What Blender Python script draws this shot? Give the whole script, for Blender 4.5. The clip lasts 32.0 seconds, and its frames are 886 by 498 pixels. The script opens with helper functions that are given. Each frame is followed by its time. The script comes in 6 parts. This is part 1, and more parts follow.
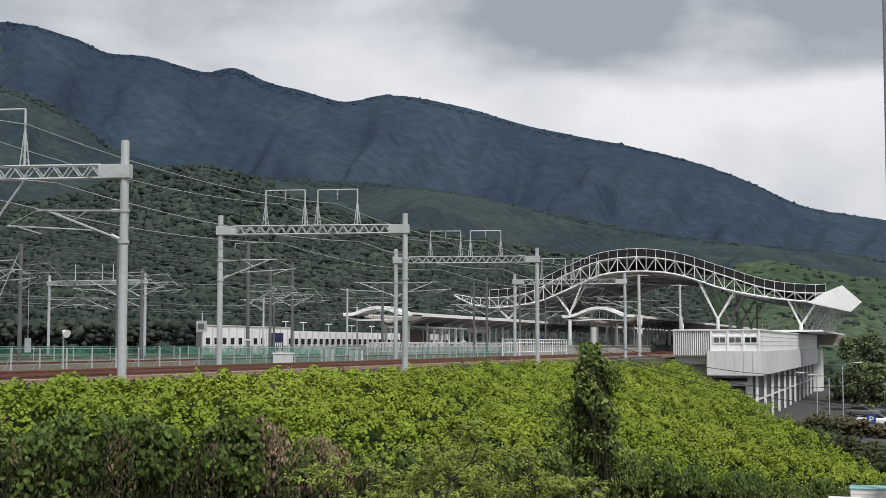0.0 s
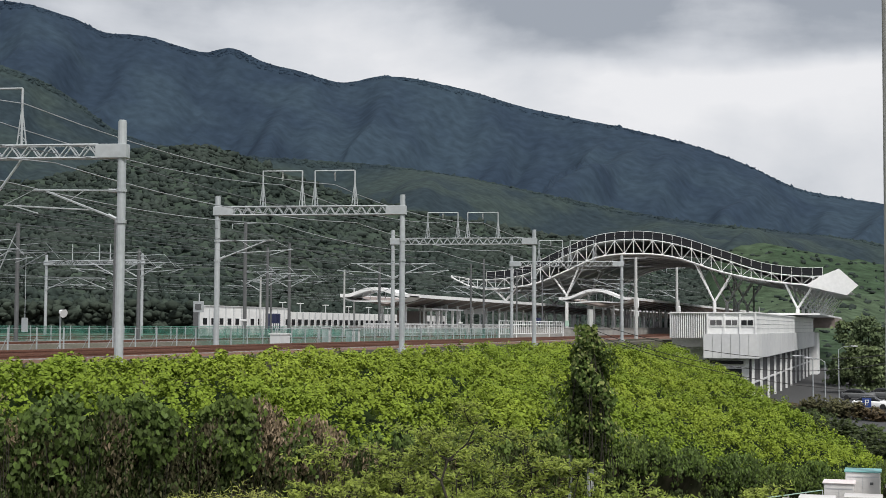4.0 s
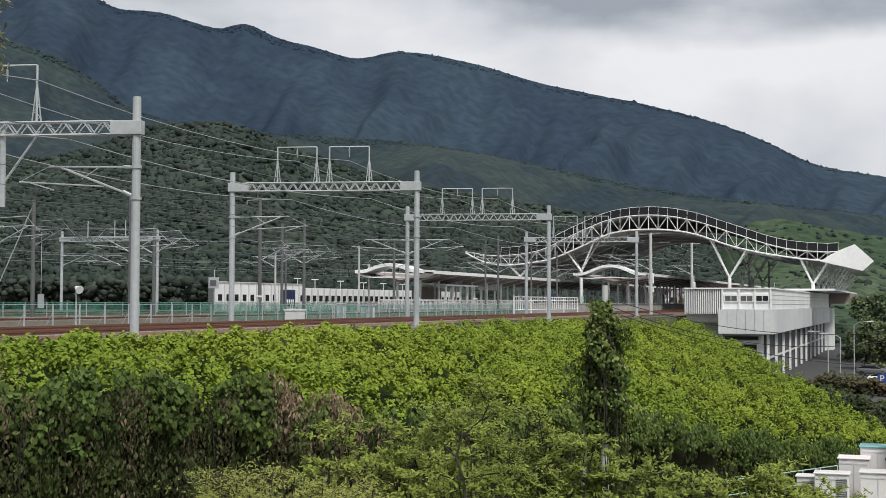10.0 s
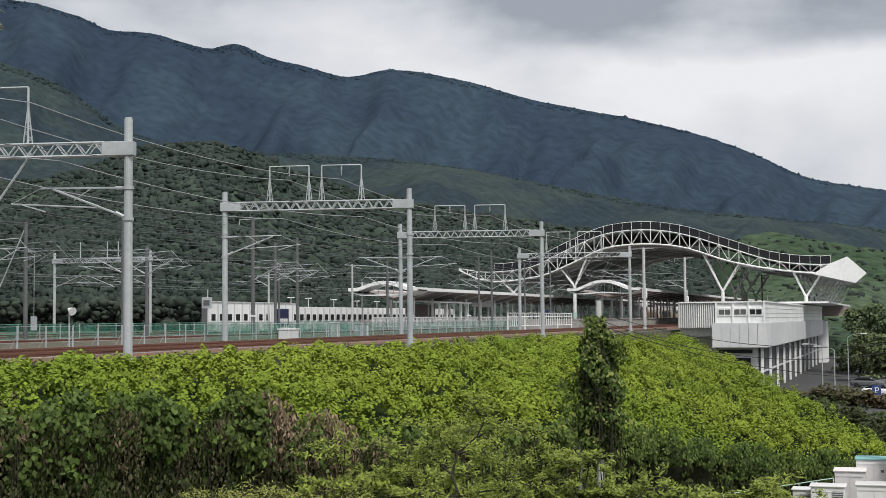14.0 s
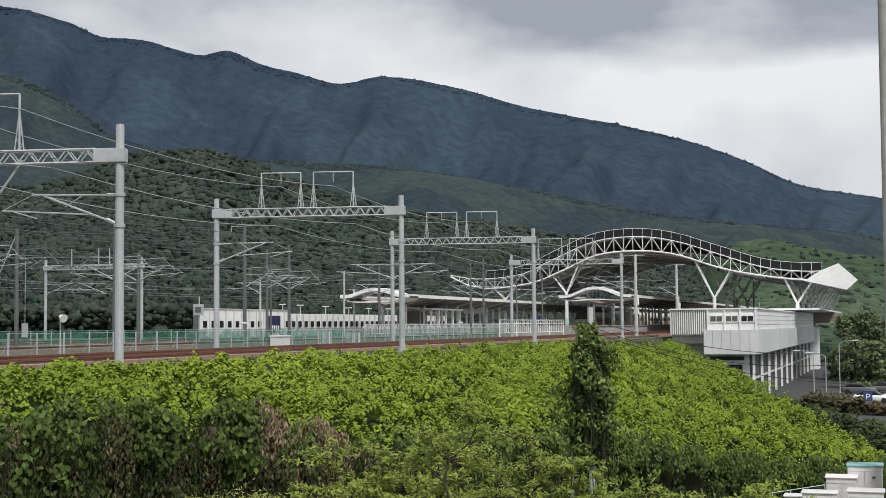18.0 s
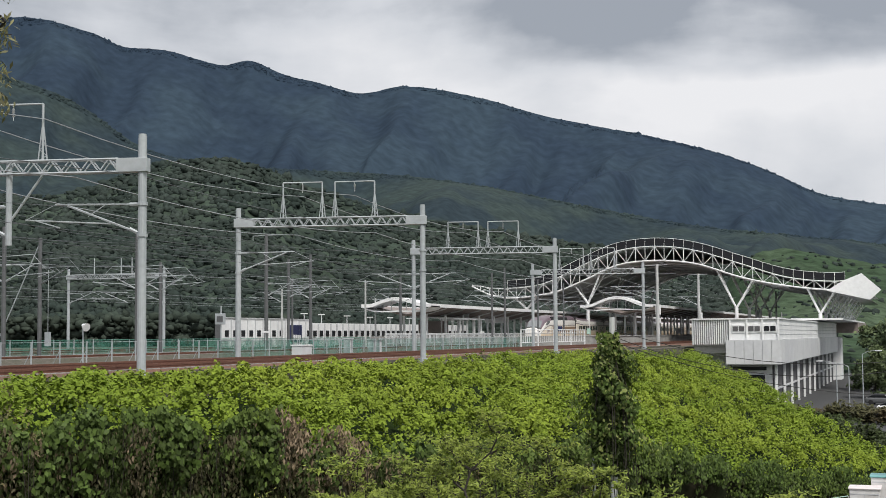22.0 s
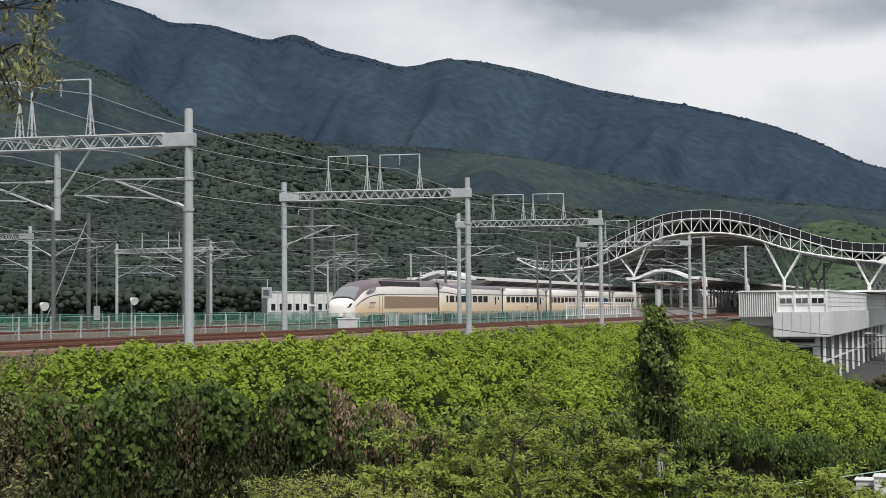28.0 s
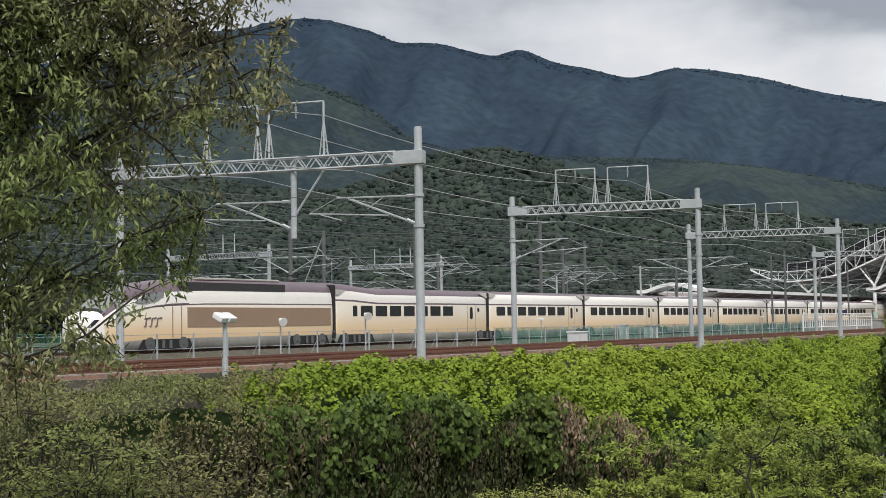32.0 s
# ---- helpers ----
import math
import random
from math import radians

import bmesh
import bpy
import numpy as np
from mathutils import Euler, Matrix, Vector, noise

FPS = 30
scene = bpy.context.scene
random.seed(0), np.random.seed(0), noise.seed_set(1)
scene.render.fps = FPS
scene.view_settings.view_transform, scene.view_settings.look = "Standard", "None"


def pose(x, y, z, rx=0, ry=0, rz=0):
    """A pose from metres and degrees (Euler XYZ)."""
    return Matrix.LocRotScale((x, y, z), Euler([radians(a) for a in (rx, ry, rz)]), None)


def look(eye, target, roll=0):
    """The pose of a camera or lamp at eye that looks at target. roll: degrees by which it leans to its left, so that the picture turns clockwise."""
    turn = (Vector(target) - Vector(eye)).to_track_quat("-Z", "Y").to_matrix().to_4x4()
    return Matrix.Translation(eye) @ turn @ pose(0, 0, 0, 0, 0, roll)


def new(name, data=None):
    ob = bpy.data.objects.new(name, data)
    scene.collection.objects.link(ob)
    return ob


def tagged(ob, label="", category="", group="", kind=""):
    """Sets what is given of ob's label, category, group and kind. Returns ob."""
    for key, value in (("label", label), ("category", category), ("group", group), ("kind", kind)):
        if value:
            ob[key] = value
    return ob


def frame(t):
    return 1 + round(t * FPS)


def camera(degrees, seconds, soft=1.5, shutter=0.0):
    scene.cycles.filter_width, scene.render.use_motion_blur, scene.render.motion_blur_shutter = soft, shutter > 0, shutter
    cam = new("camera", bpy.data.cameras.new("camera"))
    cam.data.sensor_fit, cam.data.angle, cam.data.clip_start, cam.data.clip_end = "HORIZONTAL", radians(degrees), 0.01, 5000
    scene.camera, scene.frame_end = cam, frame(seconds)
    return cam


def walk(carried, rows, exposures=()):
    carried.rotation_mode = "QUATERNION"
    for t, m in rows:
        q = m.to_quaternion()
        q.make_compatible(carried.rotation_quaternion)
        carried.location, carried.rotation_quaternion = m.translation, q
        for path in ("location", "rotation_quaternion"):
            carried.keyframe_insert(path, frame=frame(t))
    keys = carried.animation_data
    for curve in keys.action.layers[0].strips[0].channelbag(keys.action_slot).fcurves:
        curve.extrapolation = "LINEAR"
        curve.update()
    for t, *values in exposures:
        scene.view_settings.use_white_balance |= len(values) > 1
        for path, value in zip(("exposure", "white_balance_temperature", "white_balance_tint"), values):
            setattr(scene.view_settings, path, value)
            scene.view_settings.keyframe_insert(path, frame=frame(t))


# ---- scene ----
cam = camera(35.49, 32.0, soft=0.8)
EYE = 1.15
# seconds, turn to the left of the track's direction, tilt up, lean
ROWS = [
    (0, 18.20, 3.95, 0.00), (0.5, 18.34, 3.79, 0.07), (1, 18.36, 3.77, 0.15), (1.5, 18.42, 3.68, 0.08),
    (2, 18.26, 3.71, 0.12), (2.5, 18.03, 3.46, 0.17), (3, 18.02, 3.25, 0.12), (3.5, 18.07, 3.21, 0.18),
    (5.5, 17.99, 2.73, 0.36), (6, 18.01, 2.40, 0.25), (6.5, 18.00, 2.16, 0.37), (7, 18.21, 2.01, 0.40),
    (7.5, 18.19, 2.11, 0.52), (8, 18.15, 2.21, 0.60), (8.5, 18.18, 2.17, 0.53), (9, 18.30, 2.23, 0.39),
    (9.5, 18.46, 2.30, 0.34), (10, 18.68, 2.19, 0.22), (10.5, 18.69, 2.13, 0.18), (11, 18.66, 2.10, 0.09),
    (11.5, 18.46, 2.21, -0.04), (12, 18.32, 2.35, -0.17), (12.5, 18.24, 2.54, -0.28), (13, 18.38, 2.66, -0.36),
    (13.5, 18.37, 2.77, -0.36), (14, 18.39, 2.90, -0.48), (14.5, 18.40, 3.10, -0.55), (16.5, 17.91, 3.30, -0.74),
    (17, 17.81, 3.19, -0.83), (17.5, 17.73, 3.16, -0.62), (18, 18.05, 3.18, -0.50), (18.5, 18.22, 3.33, -0.45),
    (19, 18.50, 3.36, -0.46), (19.5, 18.59, 3.38, -0.42), (20, 18.66, 3.39, -0.40), (20.5, 18.73, 3.50, -0.42),
    (21, 18.78, 3.69, -0.43), (21.5, 18.91, 3.72, -0.39), (22, 18.93, 3.58, -0.41), (22.5, 18.98, 3.58, -0.42),
    (23, 18.86, 3.40, -0.43), (23.5, 19.04, 3.37, -0.49), (24, 19.18, 3.22, -0.51), (24.5, 19.29, 3.15, -0.44),
    (25, 19.44, 3.07, -0.41), (25.5, 19.66, 3.00, -0.50), (27.5, 20.34, 2.58, -0.54), (28, 20.81, 2.48, -0.55),
    (28.5, 21.50, 2.53, -0.68), (29, 22.26, 2.57, -0.77), (29.5, 23.30, 2.85, -0.87), (30, 24.80, 2.97, -0.78),
    (30.5, 26.48, 3.02, -0.64), (31, 28.37, 2.98, -0.73), (31.5, 29.32, 2.93, -0.83), (32, 30.25, 3.16, -0.94),
]
walk(cam, [(t, pose(0, 0, EYE, 90 + tilt, 0, turn) @ pose(0, 0, 0, 0, 0, lean)) for t, turn, tilt, lean in ROWS])

# ---- sky and sun ----
world = bpy.data.worlds.new("sky")
scene.world = world
world.use_nodes = True
wn, wl = world.node_tree.nodes, world.node_tree.links
SUN_EL, SUN_AZ = 53.0, 138.0
sky = wn.new("ShaderNodeTexSky")
sky.sky_type, sky.sun_disc = "NISHITA", False
sky.sun_elevation, sky.sun_rotation = radians(SUN_EL), radians(SUN_AZ)
sky.dust_density = 3.0
geo_in = wn.new("ShaderNodeTexCoord")
stretch = wn.new("ShaderNodeMapping")
stretch.inputs["Scale"].default_value = (1.0, 1.0, 2.4)
stretch.inputs["Location"].default_value = (2.0, -3.0, 0.7)
wl.new(geo_in.outputs["Generated"], stretch.inputs["Vector"])
puffs = wn.new("ShaderNodeTexNoise")
puffs.inputs["Scale"].default_value, puffs.inputs["Detail"].default_value = 2.3, 10.0
puffs.inputs["Roughness"].default_value, puffs.inputs["Distortion"].default_value = 0.52, 0.3
wl.new(stretch.outputs["Vector"], puffs.inputs["Vector"])
ramp = wn.new("ShaderNodeValToRGB")
ramp.color_ramp.elements[0].position, ramp.color_ramp.elements[0].color = 0.33, (0.34, 0.37, 0.42, 1)
ramp.color_ramp.elements[1].position, ramp.color_ramp.elements[1].color = 0.6, (0.835, 0.835, 0.855, 1)
mid = ramp.color_ramp.elements.new(0.46)
mid.color = (0.64, 0.66, 0.70, 1)


def world_math(op, a, b=None):
    """One step of arithmetic on the sky's values."""
    m = wn.new("ShaderNodeMath")
    m.operation = op
    for k, v in enumerate((a, b)):
        if v is None:
            continue
        if isinstance(v, (int, float)):
            m.inputs[k].default_value = v
        else:
            wl.new(v, m.inputs[k])
    return m.outputs["Value"]


def world_step(v, lo, hi):
    r = wn.new("ShaderNodeMapRange")
    r.interpolation_type = "SMOOTHSTEP"
    r.inputs["From Min"].default_value, r.inputs["From Max"].default_value = lo, hi
    wl.new(v, r.inputs["Value"])
    return r.outputs["Result"]


# a flat-based bank of cloud over the northern end of the valley, bright below it
axes = wn.new("ShaderNodeSeparateXYZ")
wl.new(geo_in.outputs["Generated"], axes.inputs[0])
rolls = wn.new("ShaderNodeTexNoise")
rolls.inputs["Scale"].default_value, rolls.inputs["Detail"].default_value = 9.0, 6.0
wl.new(geo_in.outputs["Generated"], rolls.inputs["Vector"])
height = world_math("ADD", axes.outputs["Z"], world_math("MULTIPLY", world_math("SUBTRACT", rolls.outputs["Fac"], 0.5), 0.05))
bank_low = world_step(height, 0.176, 0.197)
bank_high = world_math("SUBTRACT", 1.0, world_step(height, 0.2, 0.34))
bank_wide = world_math("SUBTRACT", 1.0, world_step(world_math("ABSOLUTE", world_math("ADD", axes.outputs["X"], 0.08)), 0.08, 0.26))
shade = world_math("MULTIPLY", world_math("MULTIPLY", bank_low, bank_high), bank_wide)
gleam = world_math("MULTIPLY", world_math("SUBTRACT", 1.0, bank_low), bank_wide)
cover = world_math("ADD", world_math("SUBTRACT", puffs.outputs["Fac"], world_math("MULTIPLY", shade, 0.24)), world_math("MULTIPLY", gleam, 0.03))
cover = world_math("ADD", cover, world_math("MULTIPLY", world_math("SUBTRACT", rolls.outputs["Fac"], 0.5), 0.3))
wl.new(cover, ramp.inputs["Fac"])
cloud_bg = wn.new("ShaderNodeBackground")
cloud_bg.inputs["Strength"].default_value = 1.0
wl.new(ramp.outputs["Color"], cloud_bg.inputs["Color"])
sky_bg = wn.new("ShaderNodeBackground")
sky_bg.inputs["Strength"].default_value = 0.05
wl.new(sky.outputs["Color"], sky_bg.inputs["Color"])
both = wn.new("ShaderNodeMixShader")
both.inputs["Fac"].default_value = 0.9
wl.new(sky_bg.outputs["Background"], both.inputs[1])
wl.new(cloud_bg.outputs["Background"], both.inputs[2])
wl.new(both.outputs["Shader"], next(n for n in wn if n.type == "OUTPUT_WORLD").inputs["Surface"])
sun = new("sun", bpy.data.lights.new("sun", "SUN"))
sun.data.energy, sun.data.angle, sun.data.color = 3.1, radians(12), (1.0, 0.96, 0.9)
sun.matrix_basis = look((0, 0, 60), (60 * math.sin(radians(SUN_AZ)) * -1, -60 * math.cos(radians(SUN_AZ)), 60 - 60 * math.tan(radians(SUN_EL))))
scene.view_settings.exposure = 0.13


# ---- materials ----
def mat(name, color, rough=0.7, metal=0.0, vary=0.15, scale=3.0, bump=0.0, bump_scale=None, second=None, island=0.0, obj_random=0.0, spec=None):
    """A surface with variation at two scales, an optional second colour in patches, and relief."""
    m = bpy.data.materials.new(name)
    m.use_nodes = True
    n, l = m.node_tree.nodes, m.node_tree.links
    bsdf = n["Principled BSDF"]
    bsdf.inputs["Roughness"].default_value, bsdf.inputs["Metallic"].default_value = rough, metal
    if spec is not None:
        bsdf.inputs["Specular IOR Level"].default_value = spec
    pos = n.new("ShaderNodeNewGeometry")
    big = n.new("ShaderNodeTexNoise")
    big.inputs["Scale"].default_value, big.inputs["Detail"].default_value = scale * 0.21, 5
    fine = n.new("ShaderNodeTexNoise")
    fine.inputs["Scale"].default_value, fine.inputs["Detail"].default_value = scale * 2.3, 6
    for t in (big, fine):
        l.new(pos.outputs["Position"], t.inputs["Vector"])
    a, b = Vector(color), Vector(second or color)
    mix = n.new("ShaderNodeMix")
    mix.data_type = "RGBA"
    mix.inputs["A"].default_value, mix.inputs["B"].default_value = (*a, 1), (*b, 1)
    edge = n.new("ShaderNodeMapRange")
    edge.inputs["From Min"].default_value, edge.inputs["From Max"].default_value = 0.42, 0.6
    l.new(big.outputs["Fac"], edge.inputs["Value"])
    l.new(edge.outputs["Result"], mix.inputs["Factor"])
    gain = n.new("ShaderNodeMapRange")
    gain.inputs["From Min"].default_value, gain.inputs["From Max"].default_value = 0.25, 0.75
    gain.inputs["To Min"].default_value, gain.inputs["To Max"].default_value = 1 - vary, 1 + vary
    l.new(fine.outputs["Fac"], gain.inputs["Value"])
    last = gain.outputs["Result"]
    for amount, source in ((island, pos.outputs["Random Per Island"]), (obj_random, None)):
        if amount:
            if source is None:
                source = n.new("ShaderNodeObjectInfo").outputs["Random"]
            r = n.new("ShaderNodeMapRange")
            r.inputs["To Min"].default_value, r.inputs["To Max"].default_value = 1 - amount, 1 + amount
            l.new(source, r.inputs["Value"])
            mul = n.new("ShaderNodeMath")
            mul.operation = "MULTIPLY"
            l.new(last, mul.inputs[0])
            l.new(r.outputs["Result"], mul.inputs[1])
            last = mul.outputs["Value"]
    tint = n.new("ShaderNodeVectorMath")
    tint.operation = "SCALE"
    l.new(mix.outputs["Result"], tint.inputs[0])
    l.new(last, tint.inputs["Scale"])
    l.new(tint.outputs["Vector"], bsdf.inputs["Base Color"])
    if bump:
        bt = n.new("ShaderNodeTexNoise")
        bt.inputs["Scale"].default_value, bt.inputs["Detail"].default_value = bump_scale or scale * 2.3, 8
        l.new(pos.outputs["Position"], bt.inputs["Vector"])
        bn = n.new("ShaderNodeBump")
        bn.inputs["Strength"].default_value, bn.inputs["Distance"].default_value = min(1.0, bump), bump
        l.new(bt.outputs["Fac"], bn.inputs["Height"])
        l.new(bn.outputs["Normal"], bsdf.inputs["Normal"])
    return m


def leaf_mat(name, color, second, island=0.45, glow=0.35, scale=0.8, sheen=0.1):
    """Thin leaves: some light comes through them."""
    m = mat(name, color, 0.5, vary=0.1, scale=scale, second=second, island=island, spec=sheen)
    n, l = m.node_tree.nodes, m.node_tree.links
    bsdf, out = n["Principled BSDF"], n["Material Output"]
    tr = n.new("ShaderNodeBsdfTranslucent")
    l.new(bsdf.inputs["Base Color"].links[0].from_socket, tr.inputs["Color"])
    mx = n.new("ShaderNodeMixShader")
    mx.inputs["Fac"].default_value = glow
    l.new(bsdf.outputs["BSDF"], mx.inputs[1])
    l.new(tr.outputs["BSDF"], mx.inputs[2])
    l.new(mx.outputs["Shader"], out.inputs["Surface"])
    return m


STEEL = mat("galvanised_steel", (0.42, 0.45, 0.47), 0.55, 0.25, 0.1, 2.0, second=(0.36, 0.39, 0.41))
CONCRETE_POLE = mat("pale_concrete", (0.45, 0.46, 0.46), 0.85, 0, 0.12, 1.6, 0.02, second=(0.36, 0.37, 0.37))
DARK_STEEL = mat("weathered_steel", (0.12, 0.125, 0.13), 0.6, 0.3, 0.15, 2.0)
WIRE = mat("dark_wire", (0.11, 0.12, 0.13), 0.5, 0.5, 0.1)
PALE_WIRE = mat("aluminium_wire", (0.33, 0.35, 0.37), 0.5, 0.5, 0.1)
WHITE = mat("white_paint", (0.80, 0.81, 0.81), 0.45, 0, 0.06, 0.9, second=(0.73, 0.74, 0.75))
OFF_WHITE = mat("grey_white_panel", (0.60, 0.61, 0.62), 0.5, 0, 0.06, 0.8, second=(0.54, 0.55, 0.57))
GREY_PANEL = mat("grey_soffit", (0.46, 0.475, 0.49), 0.6, 0, 0.1, 0.8)
ROOF_SKIN = mat("pale_roof_soffit", (0.56, 0.58, 0.57), 0.6, 0, 0.08, 0.8, second=(0.5, 0.52, 0.51))
DARK_PANEL = mat("dark_panel", (0.016, 0.017, 0.020), 0.75, 0, 0.15, 1.5, spec=0.1)
BROWN_SOFFIT = mat("brown_soffit", (0.20, 0.165, 0.15), 0.6, 0, 0.15, 1.0, second=(0.24, 0.2, 0.183))
GLASS_DARK = mat("dark_glass", (0.016, 0.018, 0.021), 0.22, 0, 0.1, spec=0.3)
# grey base colour stands for sky reflected in the glass
SCREEN = mat("windscreen_glass", (0.20, 0.215, 0.22), 0.08, 0, 0.05, spec=0.9)
# matte grey puts the shade between the fins into the glass colour
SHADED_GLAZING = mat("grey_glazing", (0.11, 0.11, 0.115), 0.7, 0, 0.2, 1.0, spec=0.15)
CONCRETE = mat("concrete", (0.36, 0.355, 0.34), 0.9, 0, 0.15, 1.2, 0.03, second=(0.28, 0.275, 0.265))
BALLAST = mat("rusty_ballast", (0.155, 0.078, 0.052), 0.95, 0, 0.4, 6.0, 0.08, 22.0, second=(0.115, 0.07, 0.052))
GREY_BALLAST = mat("grey_ballast", (0.076, 0.072, 0.052), 0.95, 0, 0.45, 5.0, 0.08, 20.0, second=(0.10, 0.09, 0.072))
RAIL = mat("rusty_rail", (0.17, 0.08, 0.055), 0.7, 0.3, 0.2, 3.0)
# shade behind the hanging vines is put into this dark earth colour
SHADED_SOIL = mat("shaded_soil", (0.024, 0.019, 0.013), 0.95, 0, 0.35, 1.6, 0.1, second=(0.018, 0.02, 0.010), spec=0.1)
# darkened so that the street looks shaded
ASPHALT = mat("asphalt", (0.045, 0.046, 0.048), 0.9, 0, 0.15, 2.0, 0.02)
GRASS = mat("meadow", (0.07, 0.115, 0.03), 0.95, 0, 0.3, 0.4, 0.3, 1.5, second=(0.09, 0.10, 0.04))
# green dulled to paint a little haze over the hillside
FIELD = mat("grassy_hillside", (0.06, 0.086, 0.053), 0.95, 0, 0.5, 0.09, 1.2, 0.25, second=(0.04, 0.065, 0.038), spec=0.03)
# blue of the distant haze is mixed into both mountain forest colours
FOREST_FAR = mat("hazed_far_forest", (0.026, 0.041, 0.063), 0.95, 0, 0.22, 0.02, 0.2, 0.04, second=(0.034, 0.053, 0.074), spec=0.03)
FOREST_SPUR = mat("hazed_spur_forest", (0.026, 0.039, 0.048), 0.95, 0, 0.3, 0.05, 0.4, 0.08, second=(0.038, 0.054, 0.053), spec=0.03)
# foothill floor and crowns carry a grey-blue haze tint in their colour
FOREST_MID = mat("hazed_forest_floor", (0.038, 0.052, 0.043), 0.95, 0, 0.4, 0.05, 3.0, 0.12, second=(0.05, 0.069, 0.052), spec=0.03)
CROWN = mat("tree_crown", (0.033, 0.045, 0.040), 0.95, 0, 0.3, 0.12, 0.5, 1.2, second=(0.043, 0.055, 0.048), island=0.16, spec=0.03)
# bed colour holds the shade in the gaps between the leaves
VINE_BED = mat("shaded_vine_bed", (0.010, 0.018, 0.005), 0.95, 0, 0.3, 3.0, 0.1, second=(0.014, 0.024, 0.006), spec=0.05)
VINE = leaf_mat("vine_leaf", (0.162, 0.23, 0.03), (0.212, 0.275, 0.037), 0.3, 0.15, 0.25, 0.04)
# two copies of VINE with half and full shade in the colour
VINE_MID = leaf_mat("half_shaded_vine_leaf", (0.076, 0.115, 0.03), (0.098, 0.138, 0.034), 0.5, 0.15, 0.8)
VINE_DARK = leaf_mat("shaded_vine_leaf", (0.056, 0.078, 0.027), (0.046, 0.062, 0.023), 0.5, 0.15, 1.0)
DRY_LEAF = leaf_mat("withered_leaf", (0.24, 0.185, 0.125), (0.12, 0.10, 0.06), 0.55, 0.2, 2.0)
SHRUB = leaf_mat("shrub_leaf", (0.20, 0.245, 0.05), (0.15, 0.20, 0.04), 0.45, 0.25, 1.2)
SHRUB_LIGHT = leaf_mat("pale_grass_blade", (0.33, 0.35, 0.10), (0.26, 0.30, 0.075), 0.35, 0.3, 1.2)
TREE_LEAF = leaf_mat("tree_leaf", (0.185, 0.23, 0.088), (0.225, 0.215, 0.118), 0.6, 0.35, 1.4)
WEED_LEAF = leaf_mat("dull_weed_leaf", (0.15, 0.135, 0.062), (0.14, 0.17, 0.058), 0.6, 0.2, 1.0)
THICKET_LEAF = leaf_mat("thicket_leaf", (0.15, 0.18, 0.06), (0.19, 0.215, 0.07), 0.5, 0.25, 1.0)
STEM_LEAF = leaf_mat("shrivelled_leaf", (0.115, 0.10, 0.062), (0.075, 0.085, 0.04), 0.6, 0.15, 2.0)
BARK = mat("dark_bark", (0.032, 0.027, 0.022), 0.95, 0, 0.3, 8.0, 0.02)
GREEN_FENCE = mat("green_painted_steel", (0.10, 0.27, 0.21), 0.6, 0, 0.12, 2.0)
TRAIN_WHITE = mat("cream_white_coach_paint", (0.80, 0.78, 0.745), 0.3, 0, 0.03, 0.5)
def graded_paint(name, low, high, z0, z1):
    """Coach paint that grades upwards from one colour to the other."""
    m = mat(name, low, 0.3, 0, 0.03, 0.5)
    n, l = m.node_tree.nodes, m.node_tree.links
    co = n.new("ShaderNodeTexCoord")
    sep = n.new("ShaderNodeSeparateXYZ")
    l.new(co.outputs["Object"], sep.inputs[0])
    r = n.new("ShaderNodeMapRange")
    r.interpolation_type = "SMOOTHSTEP"
    r.inputs["From Min"].default_value, r.inputs["From Max"].default_value = z0, z1
    l.new(sep.outputs["Z"], r.inputs["Value"])
    mx = n.new("ShaderNodeMix")
    mx.data_type = "RGBA"
    mx.inputs["A"].default_value, mx.inputs["B"].default_value = (*low, 1), (*high, 1)
    l.new(r.outputs["Result"], mx.inputs["Factor"])
    l.new(mx.outputs["Result"], n["Principled BSDF"].inputs["Base Color"])
    return m


TRAIN_BODY = graded_paint("apricot_to_cream_paint", (0.76, 0.56, 0.34), (0.84, 0.78, 0.68), 0.7, 2.5)
TRAIN_ROOF = mat("plum_paint", (0.135, 0.10, 0.12), 0.35, 0, 0.12, 1.0)
TRAIN_SKIRT = mat("dusty_skirt", (0.40, 0.395, 0.37), 0.6, 0, 0.15, 1.5, second=(0.32, 0.315, 0.3))
TRAIN_BRONZE = mat("bronze_grille", (0.31, 0.215, 0.15), 0.5, 0.15, 0.15, 6.0)
RUBBER = mat("black_rubber", (0.015, 0.015, 0.016), 0.7, 0, 0.2)
NAVY = mat("navy_panel", (0.018, 0.024, 0.075), 0.5, 0, 0.1)
BLUE_SIGN = mat("blue_sign", (0.03, 0.06, 0.22), 0.4, 0, 0.05)


def netting(name, color, hold):
    m = bpy.data.materials.new(name)
    m.use_nodes = True
    n, l = m.node_tree.nodes, m.node_tree.links
    n["Principled BSDF"].inputs["Base Color"].default_value = (*color, 1)
    n["Principled BSDF"].inputs["Roughness"].default_value = 0.8
    pos = n.new("ShaderNodeNewGeometry")
    folds = n.new("ShaderNodeTexNoise")
    folds.inputs["Scale"].default_value = 0.9
    l.new(pos.outputs["Position"], folds.inputs["Vector"])
    r = n.new("ShaderNodeMapRange")
    r.inputs["From Min"].default_value, r.inputs["From Max"].default_value = 0.3, 0.7
    r.inputs["To Min"].default_value, r.inputs["To Max"].default_value = hold - 0.2, hold + 0.2
    l.new(folds.outputs["Fac"], r.inputs["Value"])
    l.new(r.outputs["Result"], n["Principled BSDF"].inputs["Alpha"])
    return m


NET = netting("green_netting", (0.055, 0.21, 0.155), 0.45)
